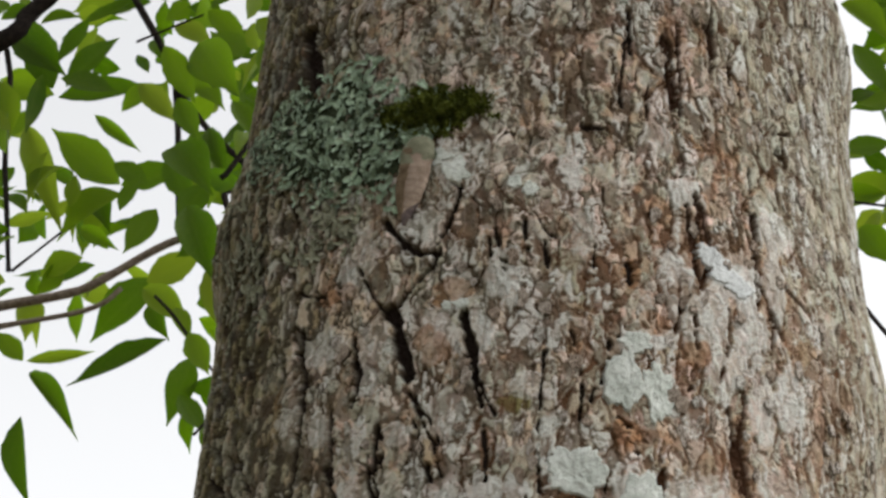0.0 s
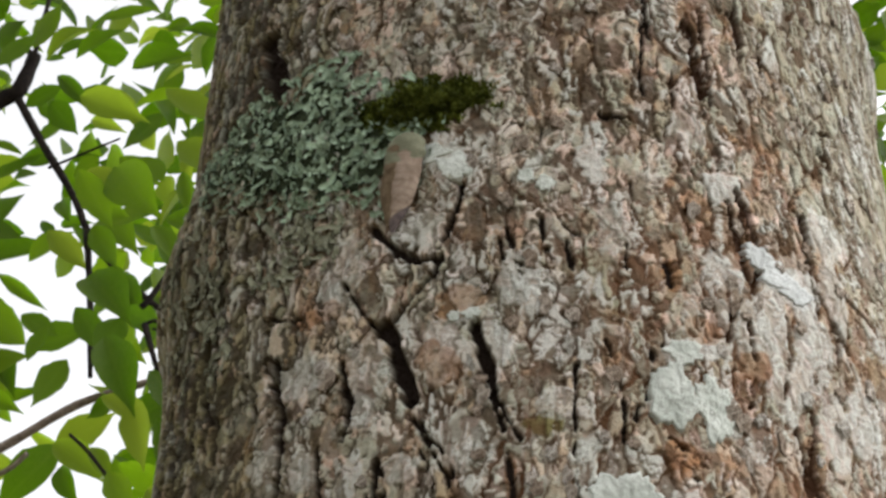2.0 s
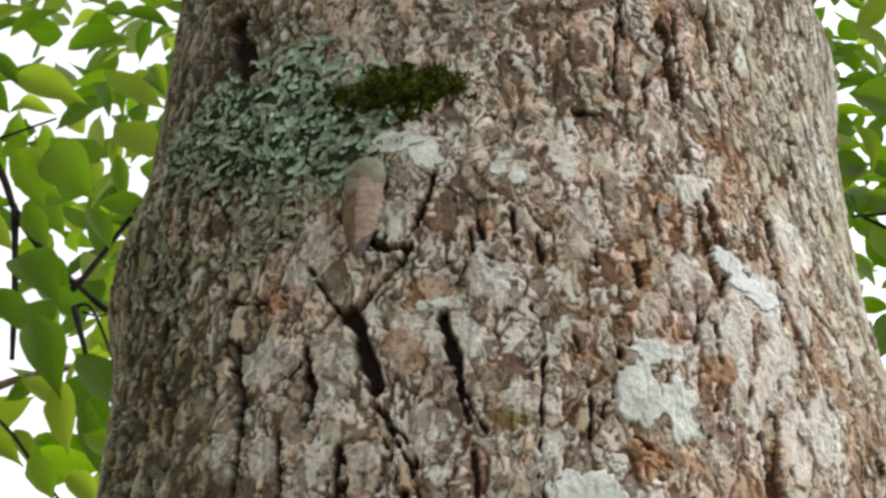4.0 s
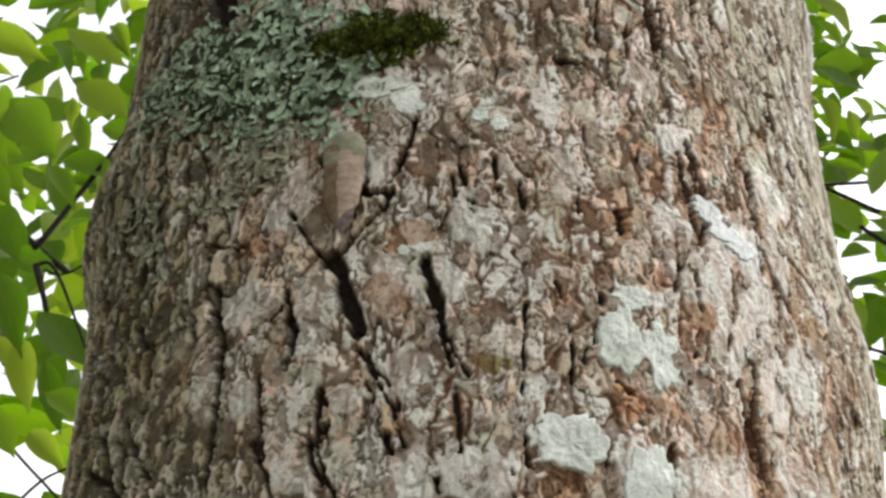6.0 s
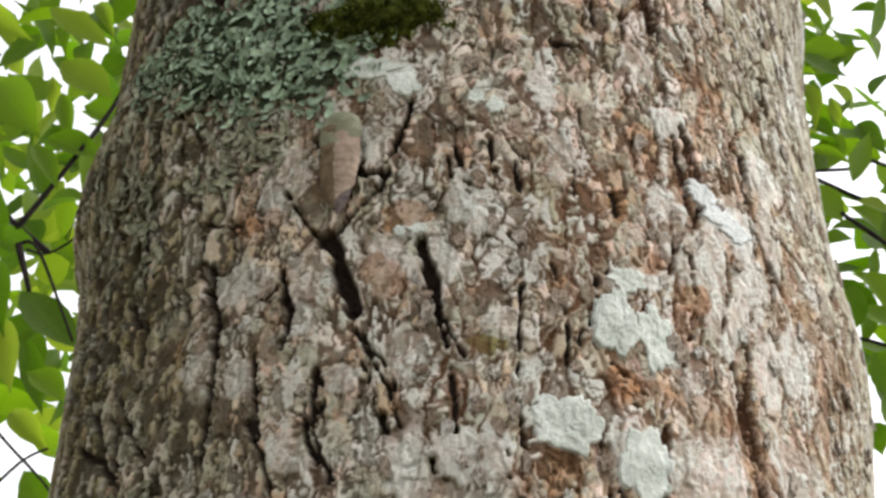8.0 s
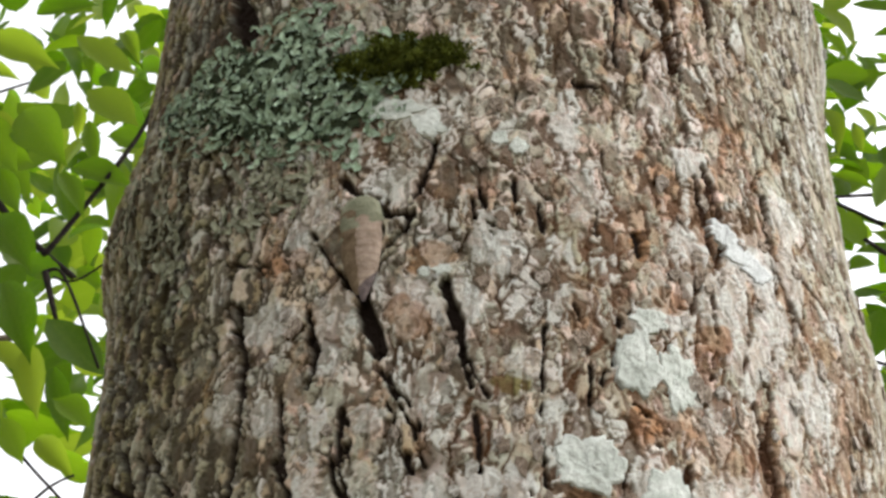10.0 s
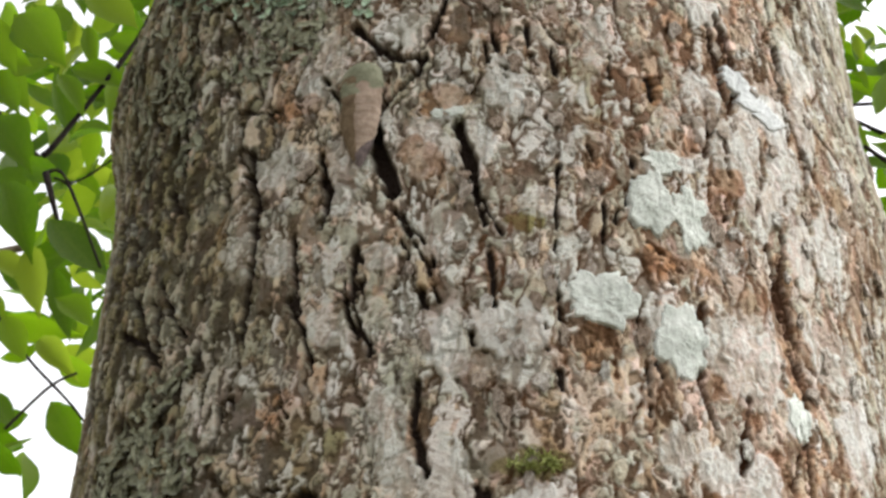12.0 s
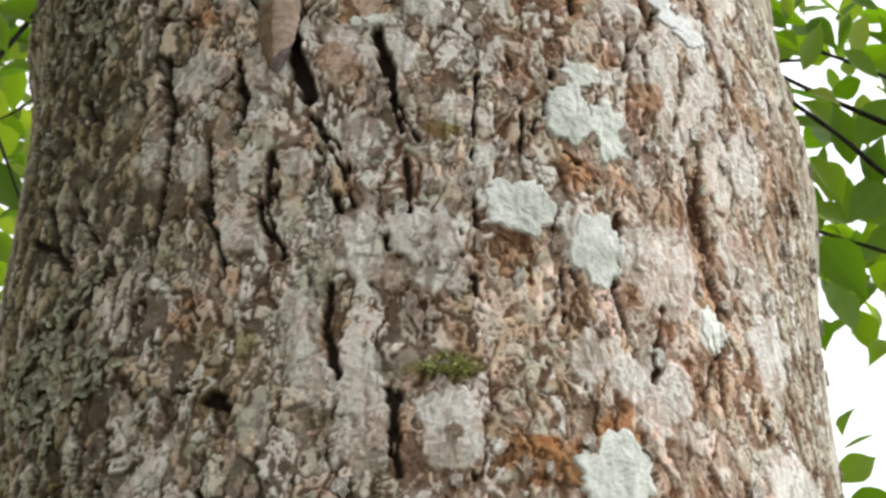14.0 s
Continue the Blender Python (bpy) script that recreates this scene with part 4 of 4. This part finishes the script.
    me.attributes.new("rib", "FLOAT", "POINT").data.foreach_set("value", ribs)
    me.materials.append(LEAF)
    me.polygons.foreach_set("use_smooth", [True] * len(me.polygons))
    return me


LEAF_SHAPES = [leaf_mesh("leaf", 0.05, 0.25, -0.25, 1), leaf_mesh("leaf", 0.10, 0.15, 0.2, 2), leaf_mesh("leaf", 0.04, 0.35, -0.4, 3), leaf_mesh("leaf", 0.12, 0.2, 0.1, 4)]


def leaf_pose(x, y, z, angle, length, width, tip, turn):
    """A leaf with its base at x, y, z, growing at an angle in the upright plane, tipped about its length and swung about its base."""
    m = pose(x, y, z) @ pose(0, 0, 0, 90) @ pose(0, 0, 0, 0, 0, angle) @ pose(0, 0, 0, tip) @ pose(0, 0, 0, 0, turn)
    return m @ Matrix.Diagonal((length, width, length, 1))


def joined_leaves(name, poses, parent):
    """Many leaves in one mesh."""
    co, faces, rib, base = [], [], [], 0
    shapes = []
    for me in LEAF_SHAPES:
        v = np.empty(len(me.vertices) * 3)
        me.vertices.foreach_get("co", v)
        ribs = np.empty(len(me.vertices))
        me.attributes["rib"].data.foreach_get("value", ribs)
        shapes.append((v.reshape(-1, 3), np.array([p.vertices[:] for p in me.polygons]), ribs))
    for n, m in enumerate(poses):
        v, f, ribs = shapes[n % len(shapes)]
        rib.append(ribs)
        k = np.array(m)
        co.append(v @ k[:3, :3].T + k[:3, 3])
        faces.append(f + base)
        base += len(v)
    me = bpy.data.meshes.new(name)
    me.from_pydata(np.concatenate(co).tolist(), [], np.concatenate(faces).tolist())
    me.attributes.new("rib", "FLOAT", "POINT").data.foreach_set("value", np.concatenate(rib))
    me.materials.append(LEAF)
    me.polygons.foreach_set("use_smooth", [True] * len(me.polygons))
    ob = new(name, me)
    ob.parent = parent
    return tagged(ob, kind="stuff")


def young_tree(side, leaves, twigs, label):
    """A thin tree beside the view: trunk, limbs out to the twigs, leaves."""
    rnd = random.Random(7 + side)
    x0, y0 = (-1.75, 1.5) if side < 0 else (1.35, 1.5)
    top = tagged(empty("young_tree", pose(x0, y0, 0)), label, "tree", "young trees behind the trunk")
    inverse = Matrix.Translation((-x0, -y0, 0))

    def grown(name, points, r0, r1, mat, note=""):
        bm = bmesh.new()
        tube(bm, [(x - x0, y - y0, z) for x, y, z in points], r0, r1)
        return part(name, bm, mat, top, note)

    grown("trunk", [(x0, y0, -0.03), (x0 + 0.04, y0, 1.2), (x0 - 0.03, y0 + 0.03, 2.5), (x0 + 0.05, y0, 3.9), (x0, y0, 5.4)], 0.05, 0.012, PALE_TWIG)
    for n, (r, y, line) in enumerate(twigs):
        first = line[0]
        points = [(x, y, z) for x, z in line]
        if (side < 0 and first[0] < -0.45 * (y + 0.8)) or (side > 0 and first[0] > 0.2 * (y + 0.8)):
            points = [(x0, y0, first[1] - 0.35), (x0 * 0.6 + first[0] * 0.4, 0.4 * y0 + 0.6 * y, first[1] - 0.16)] + points
        mat = PALE_TWIG if side < 0 and n in (3, 4) else TWIG
        grown("branch" if r > 0.005 else "twig", points, r * (1.5 if r < 0.01 else 1.35), max(r * 0.95, 0.0014), mat)
    for n, (x, y, z, angle, length, width) in enumerate(leaves):
        size = 1.15 if y > 1.75 else 1.12 * min(1.0, 0.095 / length)
        ob = new("leaf", LEAF_SHAPES[n % 4])
        ob.parent = top
        ob.matrix_basis = inverse @ leaf_pose(x, y, z, angle, length * size, width * max(size, 0.8) * 0.85, rnd.uniform(-22, 22), rnd.uniform(-8, 8))
    # Mostly unseen leaves added around; the extra left ones block sky light.
    more = []
    for n in range(2600 if side < 0 else 900):
        x = x0 + rnd.gauss(0, 0.42) - (0.5 if side < 0 else 0)
        y = y0 + (rnd.uniform(-2.6, 0.8) if side < 0 else rnd.gauss(0.1, 0.5))
        z = rnd.uniform(1.6 if side < 0 else 3.0, 5.6)
        if (side < 0 and x > -1.22 - 0.2 * (z - 3.0)) or (side > 0 and x < 0.9 + 0.1 * (z - 3)):
            continue
        more.append(inverse @ leaf_pose(x, y, z, rnd.uniform(0, 360), rnd.uniform(0.07, 0.13), rnd.uniform(0.04, 0.06), rnd.uniform(-70, 70), rnd.uniform(-40, 40)))
    # further leaves behind the near ones
    for n in range(720 if side < 0 else 1000):
        y = rnd.uniform(1.5, 2.6)
        k = (y + 0.8) / 2.2
        x = (rnd.uniform(-1.22, -0.46) if side < 0 else rnd.uniform(0.34, 0.95)) * k
        z = 1.6 + (rnd.uniform(1.15, 2.4) if side < 0 else rnd.uniform(1.15, 2.3)) * k
        if noise.noise((x * 2.6, z * 2.6, 3 + side)) < -0.12:
            continue
        more.append(inverse @ leaf_pose(x, y, z, rnd.uniform(0, 360), rnd.uniform(0.06, 0.12), rnd.uniform(0.03, 0.06), rnd.uniform(-60, 60), rnd.uniform(-30, 30)))
    # a thicker screen close beside the old trunk
    for n in range(210 if side < 0 else 0):
        y = rnd.uniform(1.0, 2.4)
        k = (y + 0.8) / 2.2
        x, z = rnd.uniform(-0.66, -0.38) * k, 1.6 + rnd.uniform(0.98, 2.05) * k
        if noise.noise((x * 3.1, z * 3.1, 9)) < -0.16:
            continue
        more.append(inverse @ leaf_pose(x, y, z, rnd.uniform(0, 360), rnd.uniform(0.05, 0.11), rnd.uniform(0.026, 0.052), rnd.uniform(-60, 60), rnd.uniform(-30, 30)))
    joined_leaves("foliage", more, top)
    return top


young_tree(-1, LEFT_LEAVES, LEFT_TWIGS, "young tree with dark twigs and bright green pointed leaves")
young_tree(1, RIGHT_LEAVES, RIGHT_TWIGS, "young tree with a dark twig and yellow-green leaves")


def unseen_crown():
    """The old tree's limbs and leaves, high over the place: unseen, added to complete it and dim the sky."""
    rnd = random.Random(31)
    ends = []
    for n in range(9):
        a = n * 2.4
        z = 5.2 + 0.27 * n
        r = 1.6 + 1.3 * rnd.random()
        end = (r * math.sin(a), r * math.cos(a), z + 1.1 + 0.8 * rnd.random())
        bm = bmesh.new()
        tube(bm, [(0, 0, z), (0.35 * end[0], 0.35 * end[1], z + 0.6), (0.7 * end[0], 0.7 * end[1], z + 0.8), end], 0.06, 0.015, 8)
        part("limb", bm, PALE_TWIG, tree)
        ends += [Vector(end), Vector(end) * 0.6 + Vector((0, 0, 0.4 * z)), Vector((0.4 * end[0], 0.4 * end[1], z + 1.0))]
    poses = []
    for n in range(5200):
        c = ends[n % len(ends)]
        q = Vector((rnd.gauss(0, 1), rnd.gauss(0, 1), rnd.gauss(0, 0.7))) * 0.55
        if noise.noise((c + q) * 1.3) < -0.25:
            continue
        p = c + q
        poses.append(leaf_pose(p.x, p.y, p.z, rnd.uniform(0, 360), rnd.uniform(0.09, 0.15), rnd.uniform(0.05, 0.07), rnd.uniform(20, 160), rnd.uniform(-40, 40)))
    joined_leaves("foliage", poses, tree)


unseen_crown()


# ---- on the bark ----
def lobe(bm, m, length, width, lift, fork, mat_index=0):
    """A flat, curling lobe of lichen that widens to a blunt, notched end."""
    rows = []
    for n in range(5):
        t = n / 4
        w = width * (0.35 + 0.75 * t) * (1 if n < 4 else 0.75)
        z = lift * t * t + 0.15 * lift * math.sin(9 * t)
        mid = 0.35 * lift * (1 - 0.3 * t)
        y = length * t
        rows.append([bm.verts.new(m @ Vector(c)) for c in ((-w, y - (0.0 if n < 4 else -fork * length), z + 0.5 * mid), (0, y - (fork * length if n == 4 else 0), z - 0.3 * mid), (w, y, z + 0.5 * mid))])
    for a, b in zip(rows, rows[1:]):
        bm.faces.new((a[0], a[1], b[1], b[0]))
        bm.faces.new((a[1], a[2], b[2], b[1]))


def inside(u, v, cu, cv, ru, rv):
    return ((u - cu) / ru) ** 2 + ((v - cv) / rv) ** 2


def ribbon(bm, th, z, heading, length, width, lift, rnd):
    """A winding strap of lichen on the trunk with raised, wavy edges and a blunt end; returns where it ends."""
    rows, turn = [], rnd.uniform(-16, 16)
    steps = max(5, int(length / 0.0018))
    for n in range(steps + 1):
        t = n / steps
        w = width * (0.45 + 0.75 * math.sin(math.pi * min(1.0, 0.15 + 0.8 * t))) * (1 + 0.22 * math.sin(n * 1.9 + th)) * (0.55 if n == steps else 1)
        out = lift * (0.35 + 0.65 * t) + 0.0007 * math.sin(n * 1.3 + 40 * z)
        m = surface(th, z, out) @ pose(0, 0, 0, 0, 0, heading)
        rows.append([bm.verts.new(m @ Vector(c)) for c in ((-w, 0, 0.0005), (-0.5 * w, 0, -0.0001), (0.5 * w, 0, -0.0001), (w, 0, 0.0005))])
        turn = turn * 0.8 + rnd.uniform(-14, 14)
        heading += turn
        a = radians(heading)
        th += math.degrees(-math.sin(a) * length / steps / RADIUS)
        z += math.cos(a) * length / steps
    for a, b in zip(rows, rows[1:]):
        for k in range(3):
            bm.faces.new((a[k], a[k + 1], b[k + 1], b[k]))
    return th, z, heading


def in_patch(th, z):
    """Below 1 inside the lichen's band, which climbs away from the moss and thins out at its rim."""
    mid = 2.1064 - 0.0009 * (th + 17) + 0.004 * math.sin(th * 0.4)
    return ((th + 33) / 20.5) ** 2 + ((z - mid) / (0.0385 - 0.00085 * max(0.0, -30 - th))) ** 2 + 0.6 * noise.noise((th * 0.3, z * 65, 0))


def leafy_lichen():
    rnd = random.Random(11)
    top = tagged(empty("lichen_patch", surface(-30, 2.115)), "grey-green leafy lichen with winding lobes on the bark", "lichen")
    back = top.matrix_world.inverted()
    # The dark underlayer stands for the shade in the gaps between lobes.
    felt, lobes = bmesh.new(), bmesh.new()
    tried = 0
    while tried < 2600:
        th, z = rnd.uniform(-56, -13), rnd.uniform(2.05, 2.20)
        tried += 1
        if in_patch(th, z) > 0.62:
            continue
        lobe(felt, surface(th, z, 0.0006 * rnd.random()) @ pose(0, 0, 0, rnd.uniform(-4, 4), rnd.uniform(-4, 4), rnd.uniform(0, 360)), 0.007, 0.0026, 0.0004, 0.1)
    places = []
    for count in range(9000):
        th, z = rnd.uniform(-58, -12), rnd.uniform(2.04, 2.21)
        q = in_patch(th, z)
        if q > 1.25 or (q > 0.85 and rnd.random() < 0.75):
            continue
        u = radians(th) * RADIUS
        if any((u - a) ** 2 + (z - b) ** 2 < 0.0046 ** 2 for a, b in places):
            continue
        places.append((u, z))
        heading = rnd.uniform(0, 360)
        size = rnd.uniform(0.75, 1.2)
        slim = 1 - 0.4 * min(1.0, max(0.0, (-26 - th) / 14))
        lift = rnd.uniform(0.0012, 0.0030) * (1 if q < 0.8 else 0.5)
        end = ribbon(lobes, th, z, heading, 0.0085 * size, 0.0015 * size * slim, lift, rnd)
        for fork in (-38, 38):
            if rnd.random() < 0.75:
                ribbon(lobes, end[0], end[1], end[2] + fork + rnd.uniform(-12, 12), 0.0055 * size, 0.0014 * size * slim, lift, rnd)
    for name, bm, mat, note in (("felt", felt, SHADE_FELT, "blackish underlayer of the lobes, standing for shade in the gaps"), ("thallus", lobes, FOLIOSE, "pale grey-green forked lobes")):
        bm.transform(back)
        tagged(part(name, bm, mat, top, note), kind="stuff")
    return top


def moss_cushion(name, th0, z0, ru, rv, number, seed, label, mat=MOSS):
    rnd = random.Random(seed)
    bm = bmesh.new()
    done = 0
    while done < number:
        a, b = rnd.uniform(-1.25, 1.25), rnd.uniform(-1.25, 1.25)
        q = a * a + b * b + 0.75 * noise.noise((a * 2.3 + seed, b * 2.3, 1)) + 0.35 * rnd.random()
        if q > 1:
            continue
        done += 1
        th, z = th0 + math.degrees(a * ru / RADIUS), z0 + b * rv
        m = surface(th, z, -0.0005 + 0.0035 * max(0, 1 - q)) @ pose(0, 0, 0, rnd.uniform(-55, 55), rnd.uniform(-55, 55), rnd.uniform(0, 360))
        h, w = rnd.uniform(0.002, 0.0048), rnd.uniform(0.0005, 0.0011)
        v = [bm.verts.new(m @ Vector(c)) for c in ((-w, 0, 0), (w, 0, 0), (0, w, 0), (0.6 * w, 0.4 * w, h * 0.55), (-0.6 * w, 0.4 * w, h * 0.55), (0.2 * w, w * 1.6, h))]
        for f in ((0, 1, 3, 4), (1, 2, 3), (2, 0, 4), (4, 3, 5)):
            bm.faces.new([v[k] for k in f])
    return tagged(part(name, bm, mat, smooth=False), label, "moss", kind="stuff")


def crust_lichen(th, z, ru, rv, seed, label="pale grey-green crust lichen spot on the bark", flat=0.0, mat=CRUST):
    """A thin, lobed, cracked disc of crust that follows the trunk."""
    bm = bmesh.new()
    rings, sides = 14, 56
    places = [(th, z, 0.0008)]
    for k in range(1, rings + 1):
        for n in range(sides):
            a = 2 * math.pi * n / sides
            edge = 1 + 0.42 * noise.noise((2.2 * math.cos(a) + seed, 2.2 * math.sin(a), 0.3)) + 0.20 * noise.noise((5 * math.cos(a) + seed, 5 * math.sin(a), 4)) + 0.14 * noise.noise((11 * math.cos(a) + seed, 11 * math.sin(a), 7))
            q = (k / rings) * edge
            du, dv = ru * q * math.cos(a), rv * q * math.sin(a)
            out = 0.0008 - 0.0004 * flat + 0.0003 * (1 - 0.4 * flat) * noise.noise((du * 300, dv * 300, seed)) - (0.0030 if k == rings else 0)
            places.append((th + math.degrees(du / RADIUS), z + dv, out))
    p = np.array(places)
    h, _ = bark_relief(p[:, 0], p[:, 1])
    verts = [bm.verts.new(surface(a, b, c + min(max(0.35 * (1 - flat) * float(d), -0.0010), 0.0012) + 0.0006 * flat).translation) for (a, b, c), d in zip(places, h)]
    grid = [[verts[0]]] + [verts[1 + k * sides:1 + (k + 1) * sides] for k in range(rings)]
    for n in range(sides):
        bm.faces.new((grid[0][0], grid[1][n], grid[1][(n + 1) % sides]))
        for a, b in zip(grid[1:], grid[2:]):
            bm.faces.new((a[n], b[n], b[(n + 1) % sides], a[(n + 1) % sides]))
    return tagged(part("lichen_spot", bm, mat), label, "lichen", "crust lichen spots")


leafy_lichen()


def thin_lichen(th0, z0, dth, dz, number, seed, label):
    """Small flat lobes scattered in broken clumps."""
    rnd = random.Random(seed)
    bm = bmesh.new()
    done = 0
    while done < number:
        a, b = rnd.uniform(-1, 1), rnd.uniform(-1, 1)
        if a * a + b * b > 1 or noise.noise((a * 3.4 + seed, b * 3.4, 2)) < -0.02 + 0.3 * (a * a + b * b):
            continue
        done += 1
        size = rnd.uniform(0.6, 1.2)
        end = ribbon(bm, th0 + a * dth, z0 + b * dz, rnd.uniform(0, 360), 0.012 * size, 0.0014 * size, rnd.uniform(0.0006, 0.0016), rnd)
        ribbon(bm, end[0], end[1], end[2] + rnd.choice((-40, 40)), 0.006 * size, 0.0013 * size, 0.001, rnd)
    return tagged(part("lichen_patch", bm, GREY_LICHEN), label, "lichen", kind="stuff")


thin_lichen(-50.0, 2.080, 15, 0.075, 70, 5, "thin flat grey-green lichen scattered over cracked bark")
thin_lichen(-30.0, 2.060, 9, 0.028, 34, 8, "thin blue-grey lichen scales on the bark")
thin_lichen(-46.0, 1.864, 9, 0.035, 70, 12, "grey-green lichen scales low on the trunk")
moss_cushion("moss_cushion", -11.8, 2.117, 0.034, 0.0150, 2900, 3, "dark olive-green moss cushion on the bark")
moss_cushion("moss_cushion", 3.1, 1.838, 0.010, 0.005, 90, 6, "small yellow-green moss tuft in a bark crack", PALE_MOSS)
for n, (th, z, ru, rv) in enumerate([(17.6, 1.9605, 0.0095, 0.016), (22.4, 1.9562, 0.0085, 0.0155), (10.8, 1.9110, 0.0145, 0.0135), (-7.6, 2.0780, 0.0085, 0.008),
                                     (3.6, 2.0650, 0.0045, 0.0045), (1.2, 2.0690, 0.004, 0.004), (20.5, 1.8022, 0.015, 0.016), (-12.4, 2.0880, 0.014, 0.006), (30.7, 2.0388, 0.0075, 0.0065), (33.1, 2.0318, 0.009, 0.007), (35.9, 2.0245, 0.0085, 0.006),
                                     (11.2, 2.2000, 0.011, 0.011), (16.6, 2.2010, 0.010, 0.012), (19.0, 1.9819, 0.008, 0.006), (-5.7, 1.9996, 0.0042, 0.003), (-7.8, 1.9989, 0.003, 0.0026), (20.0, 1.8976, 0.011, 0.017), (35.1, 1.8769, 0.006, 0.010)]):
    # These three are smooth bark plates, built with the lichen disc shape.
    if 8 <= n <= 10:
        crust_lichen(th, z, ru, rv, n + 1, "smooth pale bluish-grey plate of bark", 0.8, PALE_PLATE)
    else:
        crust_lichen(th, z, ru, rv, n + 1)


def scale_mesh(seed):
    """A thin bark scale, about 1 wide and 1 high, with broken edges and a lifted rim."""
    rnd = random.Random(seed)
    bm = bmesh.new()
    sides = 13
    rims = [1 + 0.75 * (rnd.random() - 0.5) for _ in range(sides)]
    tilt = rnd.uniform(-0.05, 0.05)
    last = None
    for q, z in ((1.0, -0.12), (0.98, 0.03), (0.5, 0.045)):
        row = []
        for k in range(sides):
            a = 2 * math.pi * k / sides
            e = 0.5 * q * rims[k]
            row.append(bm.verts.new((e * math.cos(a), e * math.sin(a), z + tilt * math.sin(a) + 0.03 * (rnd.random() - 0.5))))
        if last:
            for k in range(sides):
                bm.faces.new((last[k], last[(k + 1) % sides], row[(k + 1) % sides], row[k]))
        last = row
    bm.faces.new(last)
    me = bpy.data.meshes.new("bark_scale")
    bm.to_mesh(me)
    bm.free()
    me.materials.append(SCALE)
    return me


SCALE_SHAPES = [scale_mesh(k) for k in range(8)]


def bark_scales(number):
    rnd = random.Random(23)
    done = 0
    while done < number:
        th, z = rnd.uniform(-28, 80), rnd.uniform(1.77, 2.30)
        if inside(th, z, -32, 2.112, 24, 0.056) < 1 or inside(th, z, -10, 2.121, 10, 0.024) < 1 or inside(th, z, -15, 2.03, 9, 0.08) < 1:
            continue
        done += 1
        ob = new("bark_scale", SCALE_SHAPES[done % 8])
        ob.parent = trunk
        w, h = rnd.uniform(0.003, 0.0065), rnd.uniform(0.005, 0.010)
        ob.matrix_basis = surface(th, z, rnd.uniform(0.0004, 0.0014)) @ pose(0, 0, 0, rnd.uniform(-7, 7), rnd.uniform(-7, 7), rnd.uniform(-18, 18)) @ Matrix.Diagonal((w, h, 0.007, 1))


def bark_insect():
    """A long bark-coloured insect, head end up: blunt green end, ridged brown back, flank coloured dark as its shaded
    side, dark pointed tip.
    """
    top = tagged(empty("insect"), "bark-coloured long insect with ridged brown back", "insect")
    length, half = 0.053, 0.0092

    def girth(t):
        return half * (0.12 + 0.88 * np.sqrt(np.clip(t / 0.2, 0, 1) * (2 - np.clip(t / 0.2, 0, 1)))) * (1 - 0.06 * step(0.1, 0.5, t)) * (1 - 0.9 * np.clip((t - 0.5) / 0.5, 0, 1) ** 1.8)

    def shell(name, t0, t1, a0, a1, mat, note="", ridges=0, grow=1.0, slant=0.0, lump=0.07):
        bm = bmesh.new()
        rows, cols = 30, 16
        grid = []
        for i in range(rows + 1):
            row = []
            for k in range(cols + 1):
                q = k / cols
                t = min(1.0, max(0.0, t0 + (t1 - t0) * i / rows + slant * (q - 0.5) * (i / rows if t0 == 0 else 1 - i / rows)))
                g = float(girth(np.float64(t))) * grow
                r = 1 + (0.018 * abs(math.sin(ridges * math.pi * (t - t0) / (t1 - t0))) if ridges else 0) + lump * noise.noise((t * 11, q * 2.5, 5)) + 0.5 * lump * noise.noise((t * 34, q * 6, 9))
                a = radians(a0 + (a1 - a0) * q)
                row.append(bm.verts.new((g * r * math.sin(a), length * (0.5 - t), max(-0.001, 0.62 * g * r * math.cos(a)))))
            grid.append(row)
        for p, q in zip(grid, grid[1:]):
            for k in range(cols):
                bm.faces.new((p[k], q[k], q[k + 1], p[k + 1]))
        for row, flip in ((grid[0], 1), (grid[-1], 0)):
            bm.faces.new(row[::-1] if flip else row)
        return part(name, bm, mat, top, note)

    shell("head", 0.0, 0.36, -92, 92, INSECT_HEAD, "dull grey-green blunt head end", 2, 1.02, -0.20)
    shell("back", 0.20, 0.92, -8, 92, INSECT, "pale pinkish-brown back with faint cross stripes", 8)
    shell("flank", 0.16, 0.94, -92, -4, INSECT_SHADED_SIDE, "brown flank, coloured dark as the shaded side", 5, 1.015)
    shell("tip", 0.82, 1.0, -20, 92, INSECT_TIP, "dark purplish pointed tip", 0, 1.03, -0.16)
    return top


insect = bark_insect()
bark_scales(200)


def motions():
    """The insect creeps down the bark in three spells and rests between them."""
    def on_bark(th, z, lean):
        return surface(th, z, 0.0022) @ pose(0, 0, 0, 0, 0, lean)

    walk(insect, [
        (0.0, on_bark(-14.3, 2.0735, -8)), (2.5, on_bark(-14.8, 2.0720, -8)), (3.0, on_bark(-14.9, 2.066, -6)), (3.4, on_bark(-15.4, 2.060, -4)),
        (3.9, on_bark(-15.6, 2.0535, -3)), (4.2, on_bark(-15.6, 2.0490, -2)), (5.0, on_bark(-15.9, 2.042, -1)), (6.3, on_bark(-15.4, 2.0358, 0)),
        (8.2, on_bark(-15.4, 2.0358, 0)), (9.4, on_bark(-15.4, 2.020, 2)), (10.3, on_bark(-15.6, 2.010, 3)), (10.5, on_bark(-15.8, 2.0085, 2)),
        (11.0, on_bark(-16.4, 2.0045, 1)), (11.4, on_bark(-17.0, 2.0015, 0)), (14.0, on_bark(-17.0, 2.0015, 0)),
    ])


motions()
